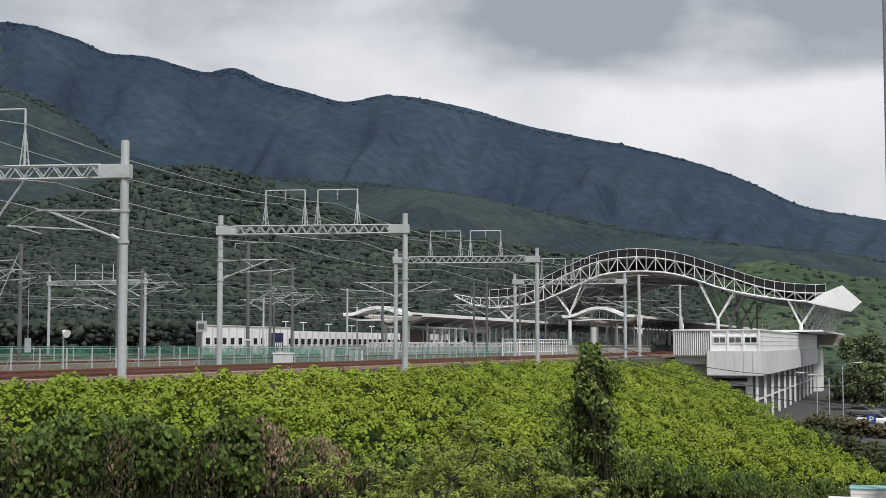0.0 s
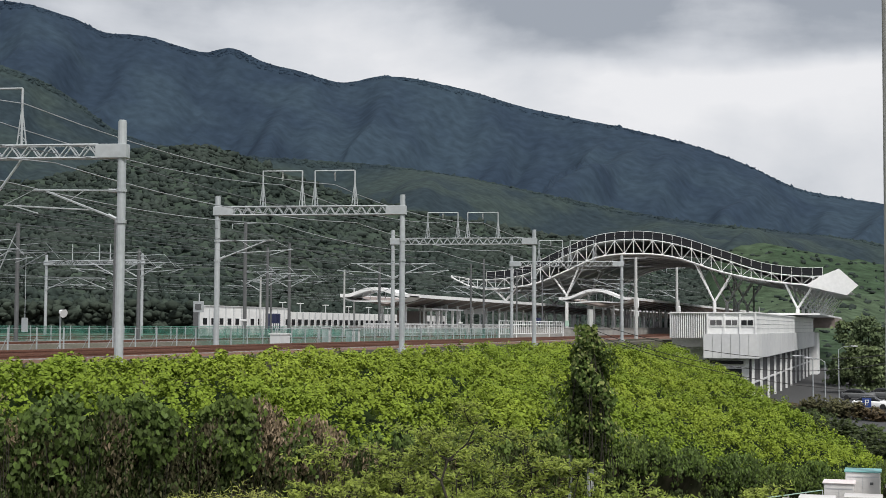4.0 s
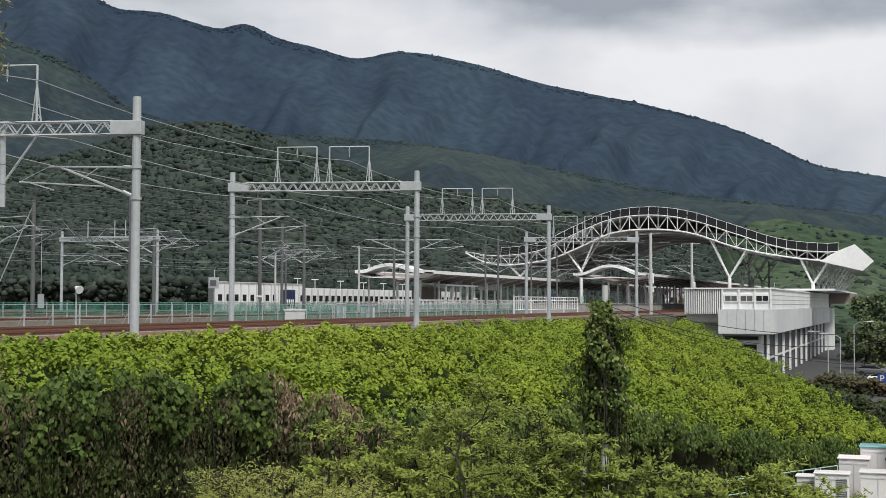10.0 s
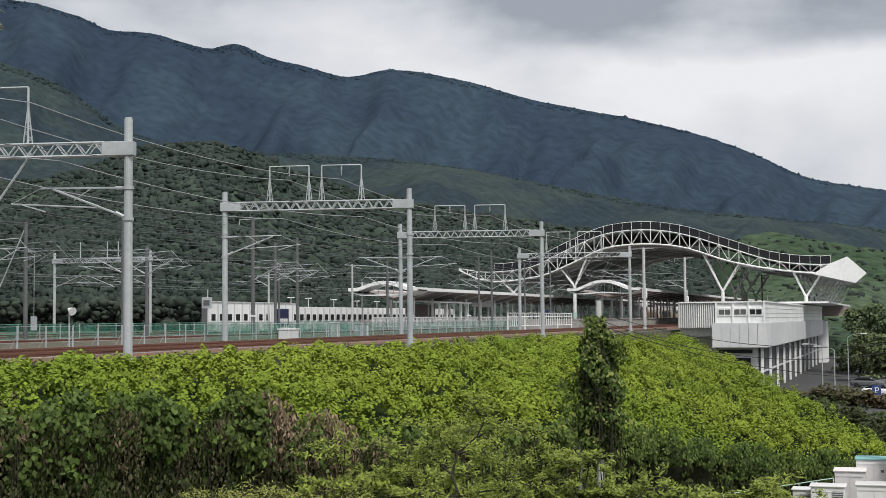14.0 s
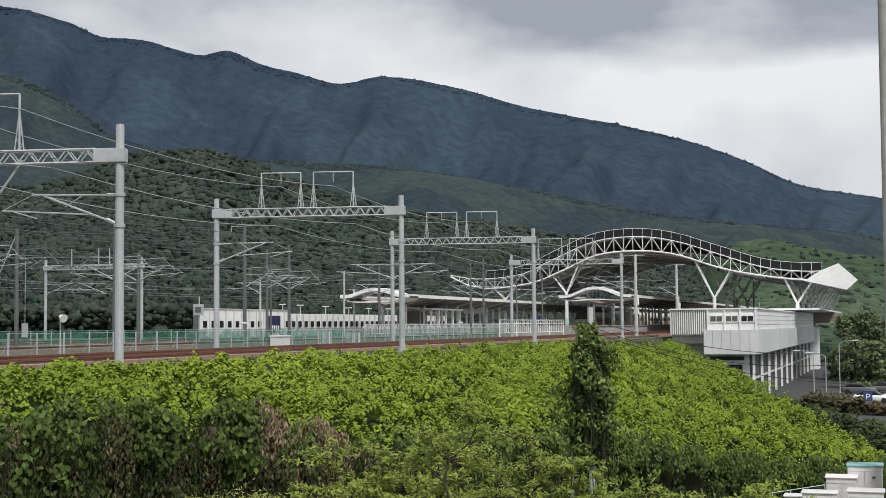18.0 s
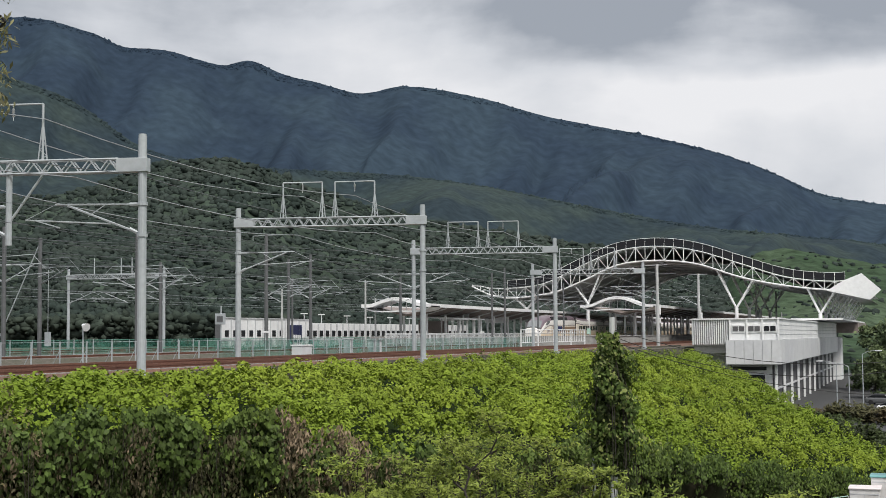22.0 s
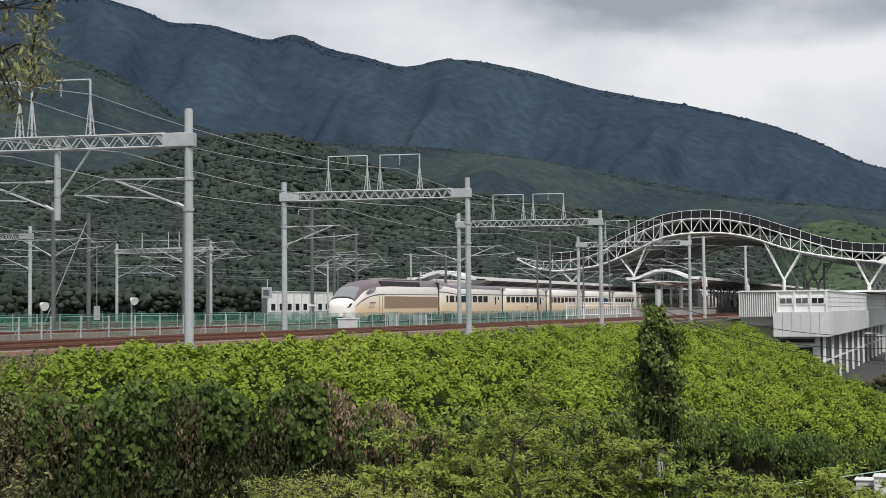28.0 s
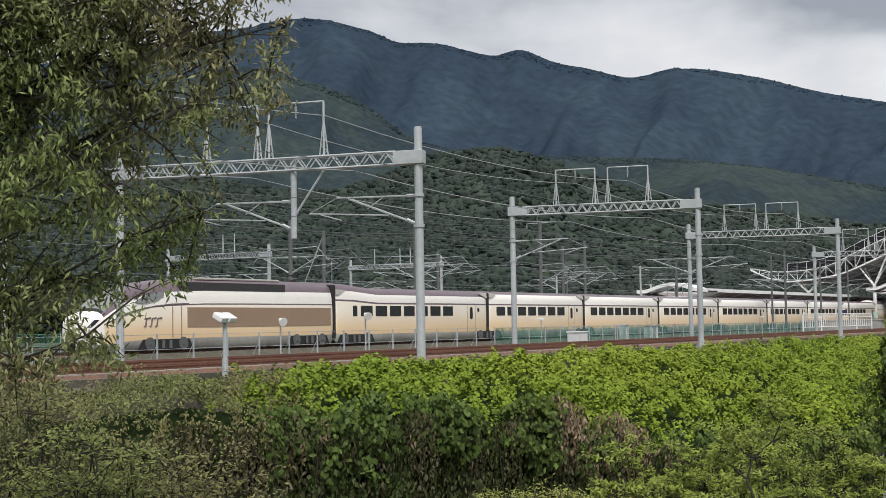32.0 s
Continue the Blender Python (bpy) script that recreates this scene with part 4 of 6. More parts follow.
def platform(x0, x1, y0, y1):
    t = thing("platform", "raised grey concrete station platform", "platform", "station platforms")
    b = B()
    box(b, x0, x1, y0, y1, -0.42, 0.9)
    box(b, x0 - 0.1, x1 + 0.1, y0 - 0.05, y1, 0.9, 1.02)
    part("platform_slab", b, CONCRETE, t)
    return t


def canopy(x0, x1, y0, y1, z, wave):
    t = thing("platform_canopy", "long platform canopy with white edges, brown soffit and a curved end", "platform canopy", "platform canopies")
    n, xm = 18, (x0 + x1) / 2
    for name, lift, deep, dy, w in (("curved_end", 0.0, 0.42, 0.0, 1.0), ("lower_curve", -0.95, 0.16, 0.5, 0.45)):
        pts = [(x0 + (x1 - x0) * i / n, z + lift * math.sin(math.pi * i / n) ** 0.7 + wave * w * (math.sin(math.pi * min(1, max(0, (i / n - 0.12) / 0.76))) ** 1.3)) for i in range(n + 1)]
        b = B()
        va = [[b.verts.new((x, y0 - 0.3 + dy, zz + dz)) for x, zz in pts] for dz in (0, deep)]
        vb = [[b.verts.new((x, y0 + 4 + dy, zz + dz)) for x, zz in pts] for dz in (0, deep)]
        for i in range(n):
            b.faces.new((va[0][i], va[0][i + 1], va[1][i + 1], va[1][i]))
            b.faces.new((va[1][i], va[1][i + 1], vb[1][i + 1], vb[1][i]))
            b.faces.new((va[0][i + 1], va[0][i], vb[0][i], vb[0][i + 1]))
            b.faces.new((vb[0][i + 1], vb[0][i], vb[1][i], vb[1][i + 1]))
        for i in (0, n):
            b.faces.new((va[0][i], va[1][i], vb[1][i], vb[0][i]))
        part(name, b, WHITE, t, "curved white end of the canopy" if w == 1 else "")
    for i in range(1, n, 2):
        x = x0 + (x1 - x0) * i / n
        s = math.sin(math.pi * i / n) ** 0.7
        wv = wave * (math.sin(math.pi * min(1, max(0, (i / n - 0.12) / 0.76))) ** 1.3)
        b = B()
        bar(b, (x, y0 + 1.0, z - 0.95 * s + 0.45 * wv + 0.1), (x, y0 + 1.0, z + wv + 0.05), 0.05, 4)
        part("strut", b, OFF_WHITE, t)
    # butterfly roof: both halves fall to a valley over the columns
    for xe, name in ((x0, "roof_half"), (x1, "roof_half")):
        b = B()
        v = [b.verts.new(p) for p in ((xe, y0 + 3.5, z + 0.05), (xm, y0 + 3.5, z - 1.1), (xm, y1, z - 1.1), (xe, y1, z + 0.05))]
        u = [b.verts.new(p.co + Vector((0, 0, 0.22))) for p in v]
        b.faces.new(v)
        b.faces.new(u[::-1])
        for k in range(4):
            b.faces.new((v[k], u[k], u[(k + 1) % 4], v[(k + 1) % 4]))
        bmesh.ops.recalc_face_normals(b, faces=b.faces[:])
        part(name, b, BROWN_SOFFIT, t)
        b = B()
        box(b, xe - 0.1, xe + 0.1, y0 + 3.6, y1, z - 0.02, z + 0.4)
        part("edge_beam", b, WHITE, t)
    y = y0 + 7
    while y < min(y1, 380):
        s = 0.25
        for x in (xm - 1.6, xm + 1.6):
            b = B()
            bar(b, (x, y, 0.9), (x, y, z - 0.75), 0.17, 8)
            part("column", b, WHITE, t)
        for xe in (x0 + 0.3, x1 - 0.3):
            b = B()
            bar(b, (xm, y, z - 1.2), (xe, y, z - 0.1), 0.09, 5)
            part("rafter", b, OFF_WHITE, t)
        y += 7.5
    return t


platform(-50.5, -40.5, 178, 480)
platform(-66.5, -58.5, 158, 480)
canopy(-50.5, -39.0, 214, 470, 5.4, 1.3)
canopy(-66.8, -57.6, 163, 470, 4.75, 0.85)

# long white wall of the yard
shed = thing("panel_wall", "long white panel wall with ribs and small dark windows", "wall")
b = B()
box(b, -76.8, -76.2, 143, 168, -0.45, 3.35)
part("tall_section", b, WHITE, shed)
b = B()
box(b, -76.8, -76.3, 168, 236, -0.45, 2.95)
part("low_section", b, WHITE, shed)
b = B()
box(b, -76.9, -76.1, 142.9, 168.1, 3.35, 3.45)
part("coping", b, OFF_WHITE, shed)
b = B()
box(b, -76.9, -76.2, 142.85, 142.98, -0.45, 3.4)
part("end_plate", b, DARK_STEEL, shed)
bw, bp = B(), B()
box(bw, -0.04, 0.05, -0.46, 0.46, 0, 0.75)
box(bp, -0.02, 0.1, -0.07, 0.07, -0.4, 3.3)
mw, mp = mesh_of(bw, "window", GLASS_DARK), mesh_of(bp, "pilaster", GREY_PANEL)
for i in range(44):
    y = 144.4 + 2.08 * i
    if not 160.5 < y < 165.5:
        piece("window", mw, shed, pose(-76.2, y, 1.2))
    piece("pilaster", mp, shed, pose(-76.2, y + 1.04, -0.42 if y > 167 else 0))

b = B()
box(b, -76.2, -76.1, 161.4, 165.0, 0.5, 2.65, bevel=0.02)
part("notice_panel", b, NAVY, shed, "dark blue notice panel")
for k in range(5):
    b = B()
    box(b, -76.1, -76.08, 161.8 + 0.6 * k, 162.15 + 0.6 * k, 0.75, 1.4)
    part("bar", b, WHITE, shed)
for y, z, x in ((172.0, 4.2, -79.0), (177.8, 4.15, -79.0), (186.9, 4.05, -79.0), (195.9, 3.95, -79.0), (204.3, 3.95, -79.0), (213.0, 3.95, -79.0)):
    tl = thing("twin_lamp", "small twin lamp on a pale post behind the white wall", "lamp", "twin lamps behind the wall")
    b = B()
    bar(b, (x, y, -0.45), (x, y, z), 0.06, 6)
    part("post", b, OFF_WHITE, tl)
    b = B()
    box(b, x - 0.5, x + 0.5, y - 0.1, y + 0.1, z, z + 0.12, bevel=0.02)
    part("lamp_bar", b, WHITE, tl)

# pale railing beside the far platform
pr = thing("pale_railing", "pale grey metal railing beside the platform track", "railing")
b = B()
box(b, -0.04, 0.04, -0.04, 0.04, -0.42, 1.42)
mpost = mesh_of(b, "post", OFF_WHITE)
b = B()
box(b, -0.02, 0.02, -0.06, 0.06, 0.3, 1.3)
mbal = mesh_of(b, "baluster", OFF_WHITE)
for i in range(28):
    piece("post", mpost, pr, pose(-57.0, 146 + 2.5 * i, 0))
for i in range(136):
    piece("baluster", mbal, pr, pose(-57.0, 146.25 + 0.5 * i, 0))
for z in (0.3, 1.3, 1.4):
    b = B()
    bar(b, (-57.0, 146, z), (-57.0, 213.5, z), 0.045, 6)
    part("rail", b, OFF_WHITE, pr)

# station building beside the tracks
sb = thing("station_building", "white and grey panelled station building with slatted side and tall fins", "station building")
b = B()
box(b, -21.1, -15.4, 165.2, 283, 0.4, 2.8)
part("upper_storey", b, WHITE, sb)
b = B()
box(b, -21.2, -15.25, 165.0, 283.2, 2.8, 2.95)
box(b, -25.5, -21.2, 165.0, 283.2, 2.8, 2.95)
part("parapet", b, WHITE, sb)
for z in (1.0, 1.55, 2.1):
    b = B()
    box(b, -15.4, -15.37, 165.4, 283, z, z + 0.05)
    part("side_joint", b, GREY_PANEL, sb)
# band of grey sheets
b = B()
box(b, -21.55, -15.25, 164.8, 283.8, -2.5, 0.38)
part("band_core", b, GREY_PANEL, sb)
bp = B()
box(bp, -0.5, 0.5, -0.03, 0.03, -2.45, 0.36, bevel=0.012)
mp = mesh_of(bp, "band_sheet", OFF_WHITE)
for k in range(6):
    piece("band_sheet", mp, sb, pose(-21.0 + 1.05 * k, 164.77, 0))
bp = B()
box(bp, -0.03, 0.03, -1.95, 1.95, -2.45, 0.36, bevel=0.012)
mp = mesh_of(bp, "side_sheet", OFF_WHITE)
for k in range(29):
    piece("side_sheet", mp, sb, pose(-15.22, 167.0 + 4.05 * k, 0))
# slatted gallery over the lower roof
b = B()
box(b, -25.4, -21.1, 165.8, 283, -0.35, 0.0)
part("gallery_floor", b, CONCRETE, sb)
b = B()
box(b, -25.4, -21.1, 165.9, 166.0, 0.0, 2.8)
part("gallery_screen", b, GREY_PANEL, sb)
bs = B()
box(bs, -0.05, 0.05, -0.14, 0.14, 0, 2.95)
ms = mesh_of(bs, "slat", WHITE)
for i in range(18):
    piece("slat", ms, sb, pose(-25.4 + 0.25 * i, 165.3, -0.12))
bs = B()
box(bs, -0.14, 0.14, -0.05, 0.05, 0, 2.95)
ms = mesh_of(bs, "side_slat", WHITE)
for i in range(40):
    piece("side_slat", ms, sb, pose(-25.45, 165.6 + 0.7 * i, -0.12))
b = B()
box(b, -25.4, -21.6, 165.9, 166.4, -1.15, -0.36)
part("gallery_beam", b, CONCRETE, sb)
b = B()
box(b, -25.3, -21.6, 168.5, 169.0, -8.6, -1.15)
part("recessed_wall", b, OFF_WHITE, sb)
# three windows, each a pair of lights in a white frame
for x0 in (-20.75, -18.95, -17.15):
    b = B()
    box(b, x0 - 0.1, x0 + 1.5, 165.1, 165.2, 1.25, 2.2)
    part("window_frame", b, WHITE, sb)
    for dx in (0.02, 0.74):
        b = B()
        box(b, x0 + dx, x0 + dx + 0.62, 165.06, 165.12, 1.42, 2.0)
        part("window_light", b, SHADED_GLAZING if x0 < -18 else GLASS_DARK, sb)
for x in (-21.05, -19.1, -17.3, -15.5):
    b = B()
    box(b, x - 0.1, x + 0.1, 165.03, 165.2, 0.4, 2.8)
    part("pier", b, WHITE, sb)
# the storeys below
b = B()
box(b, -21.0, -16.4, 166.0, 280, -8.6, -2.5)
part("lower_storey", b, OFF_WHITE, sb)
b = B()
box(b, -25.3, -21.0, 170.0, 280, -8.6, -0.35)
part("undercroft", b, CONCRETE, sb)
bf = B()
box(bf, -0.13, 0.15, -0.2, 0.2, -8.6, -2.5)
mf = mesh_of(bf, "fin", WHITE)
bg = B()
box(bg, -0.05, 0.05, -4.95, 4.95, -8.5, -2.52)
mg = mesh_of(bg, "glazing", SHADED_GLAZING)
for i in range(12):
    piece("fin", mf, sb, pose(-15.95, 166.4 + 10.4 * i, 0))
    piece("glazing", mg, sb, pose(-16.3, 171.6 + 10.4 * i, 0))
b = B()
box(b, -16.35, -16.05, 166, 280, -5.5, -5.3)
part("transom", b, OFF_WHITE, sb)
# dark sheets on the wall stand for the door opening and the slot
b = B()
box(b, -20.3, -17.2, 165.7, 166.02, -5.4, -3.7)
part("doorway", b, GLASS_DARK, sb)
b = B()
box(b, -20.9, -17.0, 165.7, 166.02, -3.15, -2.75)
part("dark_slot", b, GLASS_DARK, sb)
b = B()
box(b, -16.4, -14.7, 284, 292, -8.6, 0.2)
part("stair_tower", b, WHITE, sb)
b = B()
box(b, -16.0, -11.5, 288, 330, 1.1, 3.2)
part("dark_link", b, BROWN_SOFFIT, sb, "dark brown link block")
b = B()
box(b, -19.5, -11.5, 229, 325, 3.2, 3.5)
part("link_roof", b, WHITE, sb)


# ---- train ----
NOSE_C, NOSE_B, NOSE_A = -0.1636, -5.644, 401.83
PROFILE = [(0.88, 0.0), (0.955, 0.03), (0.985, 0.142), (1.0, 0.22), (1.0, 0.45), (0.995, 0.615), (0.993, 0.635), (0.98, 0.73), (0.945, 0.82), (0.86, 0.905), (0.66, 0.965), (0.33, 0.993), (0.0, 1.0)]
COACH_PROFILE = [(0.88, 0.0), (0.955, 0.03), (0.985, 0.145), (1.0, 0.24), (1.0, 0.5), (0.997, 0.69), (0.994, 0.72), (0.985, 0.8), (0.955, 0.865), (0.875, 0.925), (0.66, 0.975), (0.33, 0.995), (0.0, 1.0)]
BANDS = [3, 3, 1, 1, 1, 2, 0, 0, 2, 2, 2, 2]
COACH_BANDS = [3, 3, 1, 1, 1, 2, 0, 0, 0, 2, 2, 2]
NOSE_BANDS = [3, 3, 0, 0, 0, 0, 0, 0, 0, 0, 0, 0]
COACH = [TRAIN_WHITE, TRAIN_BODY, TRAIN_ROOF, TRAIN_SKIRT]


def loft(bm, sections, bands=BANDS, white_until=None, outline=PROFILE):
    """A body from sections (y, half width, bottom, top), the left and right side alike."""
    prev, y_first = None, sections[0][0]
    for y, w, z0, z1 in sections:
        ring = [(fx * w, z0 + fz * (z1 - z0)) for fx, fz in outline]
        row = [bm.verts.new((x, y, z)) for x, z in ring] + [bm.verts.new((-x, y, z)) for x, z in ring[-2::-1]]
        if prev:
            m = len(outline) - 1
            for i in range(len(row) - 1):
                f = bm.faces.new((prev[i], row[i], row[i + 1], prev[i + 1]))
                use = NOSE_BANDS if white_until and abs(y - y_first) < white_until else bands
                f.material_index = use[i] if i < m else use[2 * m - 1 - i]
                f.smooth = True
        else:
            bm.faces.new(row[::-1])
        prev = row
    bm.faces.new(prev)
    bmesh.ops.recalc_face_normals(bm, faces=bm.faces)
    return bm


def side_panel(parent, name, y0, y1, z0, z1, material, x=1.49, label="", thick=0.02):
    for s in (1, -1):
        b = B()
        box(b, min(s * (x - 0.02), s * (x + thick)), max(s * (x - 0.02), s * (x + thick)), y0, y1, z0, z1)
        part(name, b, material, parent, label)


b = B()
bar(b, (-0.03, 0, 0), (0.03, 0, 0), 0.38, 16)
box(b, -0.06, 0.06, -0.16, 0.16, -0.1, 0.12, bevel=0.03)
WHEEL_DISC = mesh_of(b, "wheel_disc", DARK_STEEL)
b = B()
bar(b, (0, 0, 0), (0, 0, 0.46), 0.1, 8)
SPRING = mesh_of(b, "spring", DARK_STEEL)


def bogie(parent, y):
    for dy in (-1.4, 1.4):
        b = B()
        for q in (-0.7, 0.7):
            bar(b, (q - 0.06, y + dy, 0.46), (q + 0.06, y + dy, 0.46), 0.46, 18)
        bar(b, (-1.3, y + dy, 0.46), (1.3, y + dy, 0.46), 0.09, 8)
        part("wheelset", b, DARK_STEEL, parent, "dark steel wheels on their axle")
    b = B()
    for q in (-1.0, 1.0):
        box(b, q - 0.1, q + 0.1, y - 2.0, y + 2.0, 0.5, 0.72, bevel=0.05)
    box(b, -0.9, 0.9, y - 0.4, y + 0.4, 0.4, 0.7)
    part("bogie_frame", b, RUBBER, parent, "dark bogie frame")
    for q in (-1.49, 1.49):
        for dy in (-1.4, 1.4):
            piece("wheel_disc", WHEEL_DISC, parent, pose(q, y + dy, 0.4))
        for dy in (-0.3, 0.3):
            piece("spring", SPRING, parent, pose(q, y + dy, 0.15))
    # black plates on the skirt stand for the shade in the bogie openings
    for q in (1, -1):
        b = B()
        ring = ((y - 2.3, 0.1), (y - 1.95, 0.66), (y + 1.95, 0.66), (y + 2.3, 0.1))
        near, far = ([b.verts.new((q * x, yy, zz)) for yy, zz in ring] for x in (1.468, 1.44))
        b.faces.new(near)
        b.faces.new(far[::-1])
        for i in range(4):
            b.faces.new((near[i], near[(i + 1) % 4], far[(i + 1) % 4], far[i]))
        bmesh.ops.recalc_face_normals(b, faces=b.faces[:])
        part("bogie_shade_plate", b, RUBBER, parent)


train = thing("high_speed_train", "cream and apricot high-speed train with plum roof leaving the station", "train")
NOSE = [(0.36, 0.55, 0.55, 1.5), (0.43, 0.82, 0.36, 1.78), (0.58, 1.04, 0.24, 1.98), (0.9, 1.2, 0.17, 2.12), (1.35, 1.31, 0.13, 2.28), (1.9, 1.39, 0.12, 2.67), (2.6, 1.445, 0.12, 3.12), (3.4, 1.47, 0.12, 3.5), (4.6, 1.485, 0.12, 3.83), (6.5, 1.485, 0.12, 4.04), (9.5, 1.485, 0.12, 4.17), (14, 1.485, 0.12, 4.2), (22.3, 1.485, 0.12, 4.2), (22.6, 1.42, 0.2, 4.12)]


def power_car(y0, sign):
    b = B()
    loft(b, [(y0 + sign * d, w, a, c) for d, w, a, c in NOSE], white_until=1.5)
    car = part("power_car", b, COACH, train)
    car.data.shade_smooth()
    return car


pc = power_car(0.0, 1)
side_panel(pc, "grille", 7.85, 22.2, 1.3, 2.46, TRAIN_BRONZE, label="bronze ventilation grille")
for s in (1, -1):
    b = B()
    q = [b.verts.new(p) for p in ((s * 1.43, 7.35, 3.46), (s * 1.43, 17.3, 3.46), (s * 1.30, 17.45, 3.93), (s * 1.30, 7.1, 3.93))]
    q2 = [b.verts.new((p.co.x - 0.1 * s, p.co.y, p.co.z - 0.05)) for p in q]
    b.faces.new(q if s > 0 else q[::-1])
    for k in range(4):
        b.faces.new((q[k], q[(k + 1) % 4], q2[(k + 1) % 4], q2[k]))
    part("roof_grille", b, RUBBER, pc, "black roof grille")
b = B()
box(b, -0.9, 0.9, 9.4, 17.4, 4.1, 4.24, bevel=0.04)
part("roof_fairing", b, TRAIN_SKIRT, pc)
# windscreen, cowl and headlights lie on the skin of the nose
def skin(d, fx):
    """A place on the nose, d metres from its tip, at a share fx of the half width, on the upper half of the section."""
    w, z0, z1 = (float(np.interp(d, [n[0] for n in NOSE], [n[k] for n in NOSE])) for k in (1, 2, 3))
    upper = PROFILE[3:]
    fz = float(np.interp(-abs(fx), [-p[0] for p in upper], [p[1] for p in upper]))
    return Vector((fx * w, d, z0 + fz * (z1 - z0)))


def skin_side(d, z, side):
    """A place on the side of the nose at the height z."""
    w, z0, z1 = (float(np.interp(d, [n[0] for n in NOSE], [n[k] for n in NOSE])) for k in (1, 2, 3))
    fx = float(np.interp((z - z0) / (z1 - z0), [p[1] for p in PROFILE], [p[0] for p in PROFILE]))
    return Vector((side * fx * w, d, z))


def patch(name, rows, out, material, label=""):
    """A sheet 2 cm thick over rows of places on the skin."""
    b = B()
    low = [[b.verts.new(p) for p in r] for r in rows]
    high = [[b.verts.new(p + out) for p in r] for r in rows]
    n, m = len(rows), len(rows[0])
    for i in range(n - 1):
        for j in range(m - 1):
            b.faces.new((high[i][j], high[i][j + 1], high[i + 1][j + 1], high[i + 1][j]))
    rim = [(i, 0) for i in range(n)] + [(n - 1, j) for j in range(1, m)] + [(i, m - 1) for i in range(n - 2, -1, -1)] + [(0, j) for j in range(m - 2, 0, -1)]
    for (i, j), (k, q) in zip(rim, rim[1:] + rim[:1]):
        b.faces.new((low[i][j], low[k][q], high[k][q], high[i][j]))
    bmesh.ops.recalc_face_normals(b, faces=b.faces[:])
    part(name, b, material, pc, label, smooth=False)


patch("windscreen", [[skin(d, f * (0.86 - 0.1 * (d - 1.5))) for f in [k / 5 - 1 for k in range(11)]] for d in (1.5, 1.9, 2.3, 2.7, 3.1)], Vector((0, -0.012, 0.022)), SCREEN, "raked windscreen, reflected sky painted grey")
patch("cowl", [[skin(d, f * 0.9) for f in [k / 5 - 1 for k in range(11)]] for d in (1.32, 1.42, 1.52)], Vector((0, -0.012, 0.024)), RUBBER, "black cowl with wipers below the windscreen")
for s in (-1, 1):
    patch("headlight", [[skin_side(d0 + (d1 - d0) * k / 3, z, s) for k in range(4)] for d0, d1, z in ((0.47, 0.64, 1.36), (0.56, 0.8, 1.5), (0.68, 0.95, 1.64), (0.82, 1.1, 1.76))], Vector((0.012 * s, -0.016, 0.004)), GLASS_DARK, "slanted dark headlight")
for s in (1, -1):
    b = B()
    x = 1.47 * s
    q = [b.verts.new(p) for p in ((x * 0.99, 3.5, 2.72), (x * 0.995, 4.1, 3.03), (x * 0.985, 4.9, 3.26), (x * 0.975, 5.9, 3.36), (x * 0.985, 5.85, 3.1), (x, 5.3, 2.84), (x, 4.2, 2.64))]
    q2 = [b.verts.new((p.co.x + 0.045 * s, p.co.y, p.co.z)) for p in q]
    b.faces.new(q2 if s > 0 else q2[::-1])
    for k in range(7):
        b.faces.new((q[k], q[(k + 1) % 7], q2[(k + 1) % 7], q2[k]))
    part("cab_side_window", b, SCREEN, pc, "dark glazed cab side window")
for s in (1, -1):
    b = B()
    pts = [(1.2, 1.52), (2.4, 1.92), (3.8, 2.28), (5.2, 2.52), (6.5, 2.63), (8.0, 2.68)]
    for (ya, za), (yb, zb) in zip(pts, pts[1:]):
        xa = s * (1.39 + min(0.1, ya * 0.03))
        xb = s * (1.39 + min(0.1, yb * 0.03))
        q = [b.verts.new(p) for p in ((xa, ya, za - 0.03), (xb, yb, zb - 0.035), (xb, yb, zb + 0.035), (xa, ya, za + 0.03))]
        b.faces.new(q)
    part("swept_stripe", b, TRAIN_ROOF, pc)
for dy in (6.55, 7.3):
    side_panel(pc, "cab_door_seam", dy, dy + 0.06, 0.75, 2.5, TRAIN_BRONZE, 1.488)
# livery mark as plain slanted strokes
for k in range(3):
    b = B()
    y0 = 4.25 + 0.46 * k
    path_bar(b, [(1.49, y0 - 0.06, 1.38), (1.49, y0 + 0.1, 1.42), (1.49, y0 + 0.16, 1.82), (1.49, y0 + 0.5, 1.86)], 0.05, 5)
    part("livery_mark", b, TRAIN_ROOF, pc)
for y in (6.1, 19.8):
    bogie(pc, y)
b = B()
bar(b, (-0.5, 19.5, 4.24), (0.5, 19.5, 4.24), 0.05, 6)
bar(b, (0, 19.5, 4.24), (0, 21.0, 4.45), 0.04, 6)
bar(b, (0, 21.0, 4.45), (0, 19.6, 4.6), 0.03, 6)
bar(b, (-0.8, 19.6, 4.6), (0.8, 19.6, 4.6), 0.03, 6)
part("pantograph", b, RUBBER, pc, "folded pantograph")

def pane_mesh(name, w, h, r):
    """A pane with cut corners, 4 cm thick."""
    b = B()
    ring = [(-w / 2, r), (-w / 2 + r, 0), (w / 2 - r, 0), (w / 2, r), (w / 2, h - r), (w / 2 - r, h), (-w / 2 + r, h), (-w / 2, h - r)]
    back, front = ([b.verts.new((x, yy, zz)) for yy, zz in ring] for x in (-0.02, 0.02))
    b.faces.new(front)
    b.faces.new(back[::-1])
    for k in range(8):
        b.faces.new((back[k], back[(k + 1) % 8], front[(k + 1) % 8], front[k]))
    return mesh_of(b, name, GLASS_DARK)


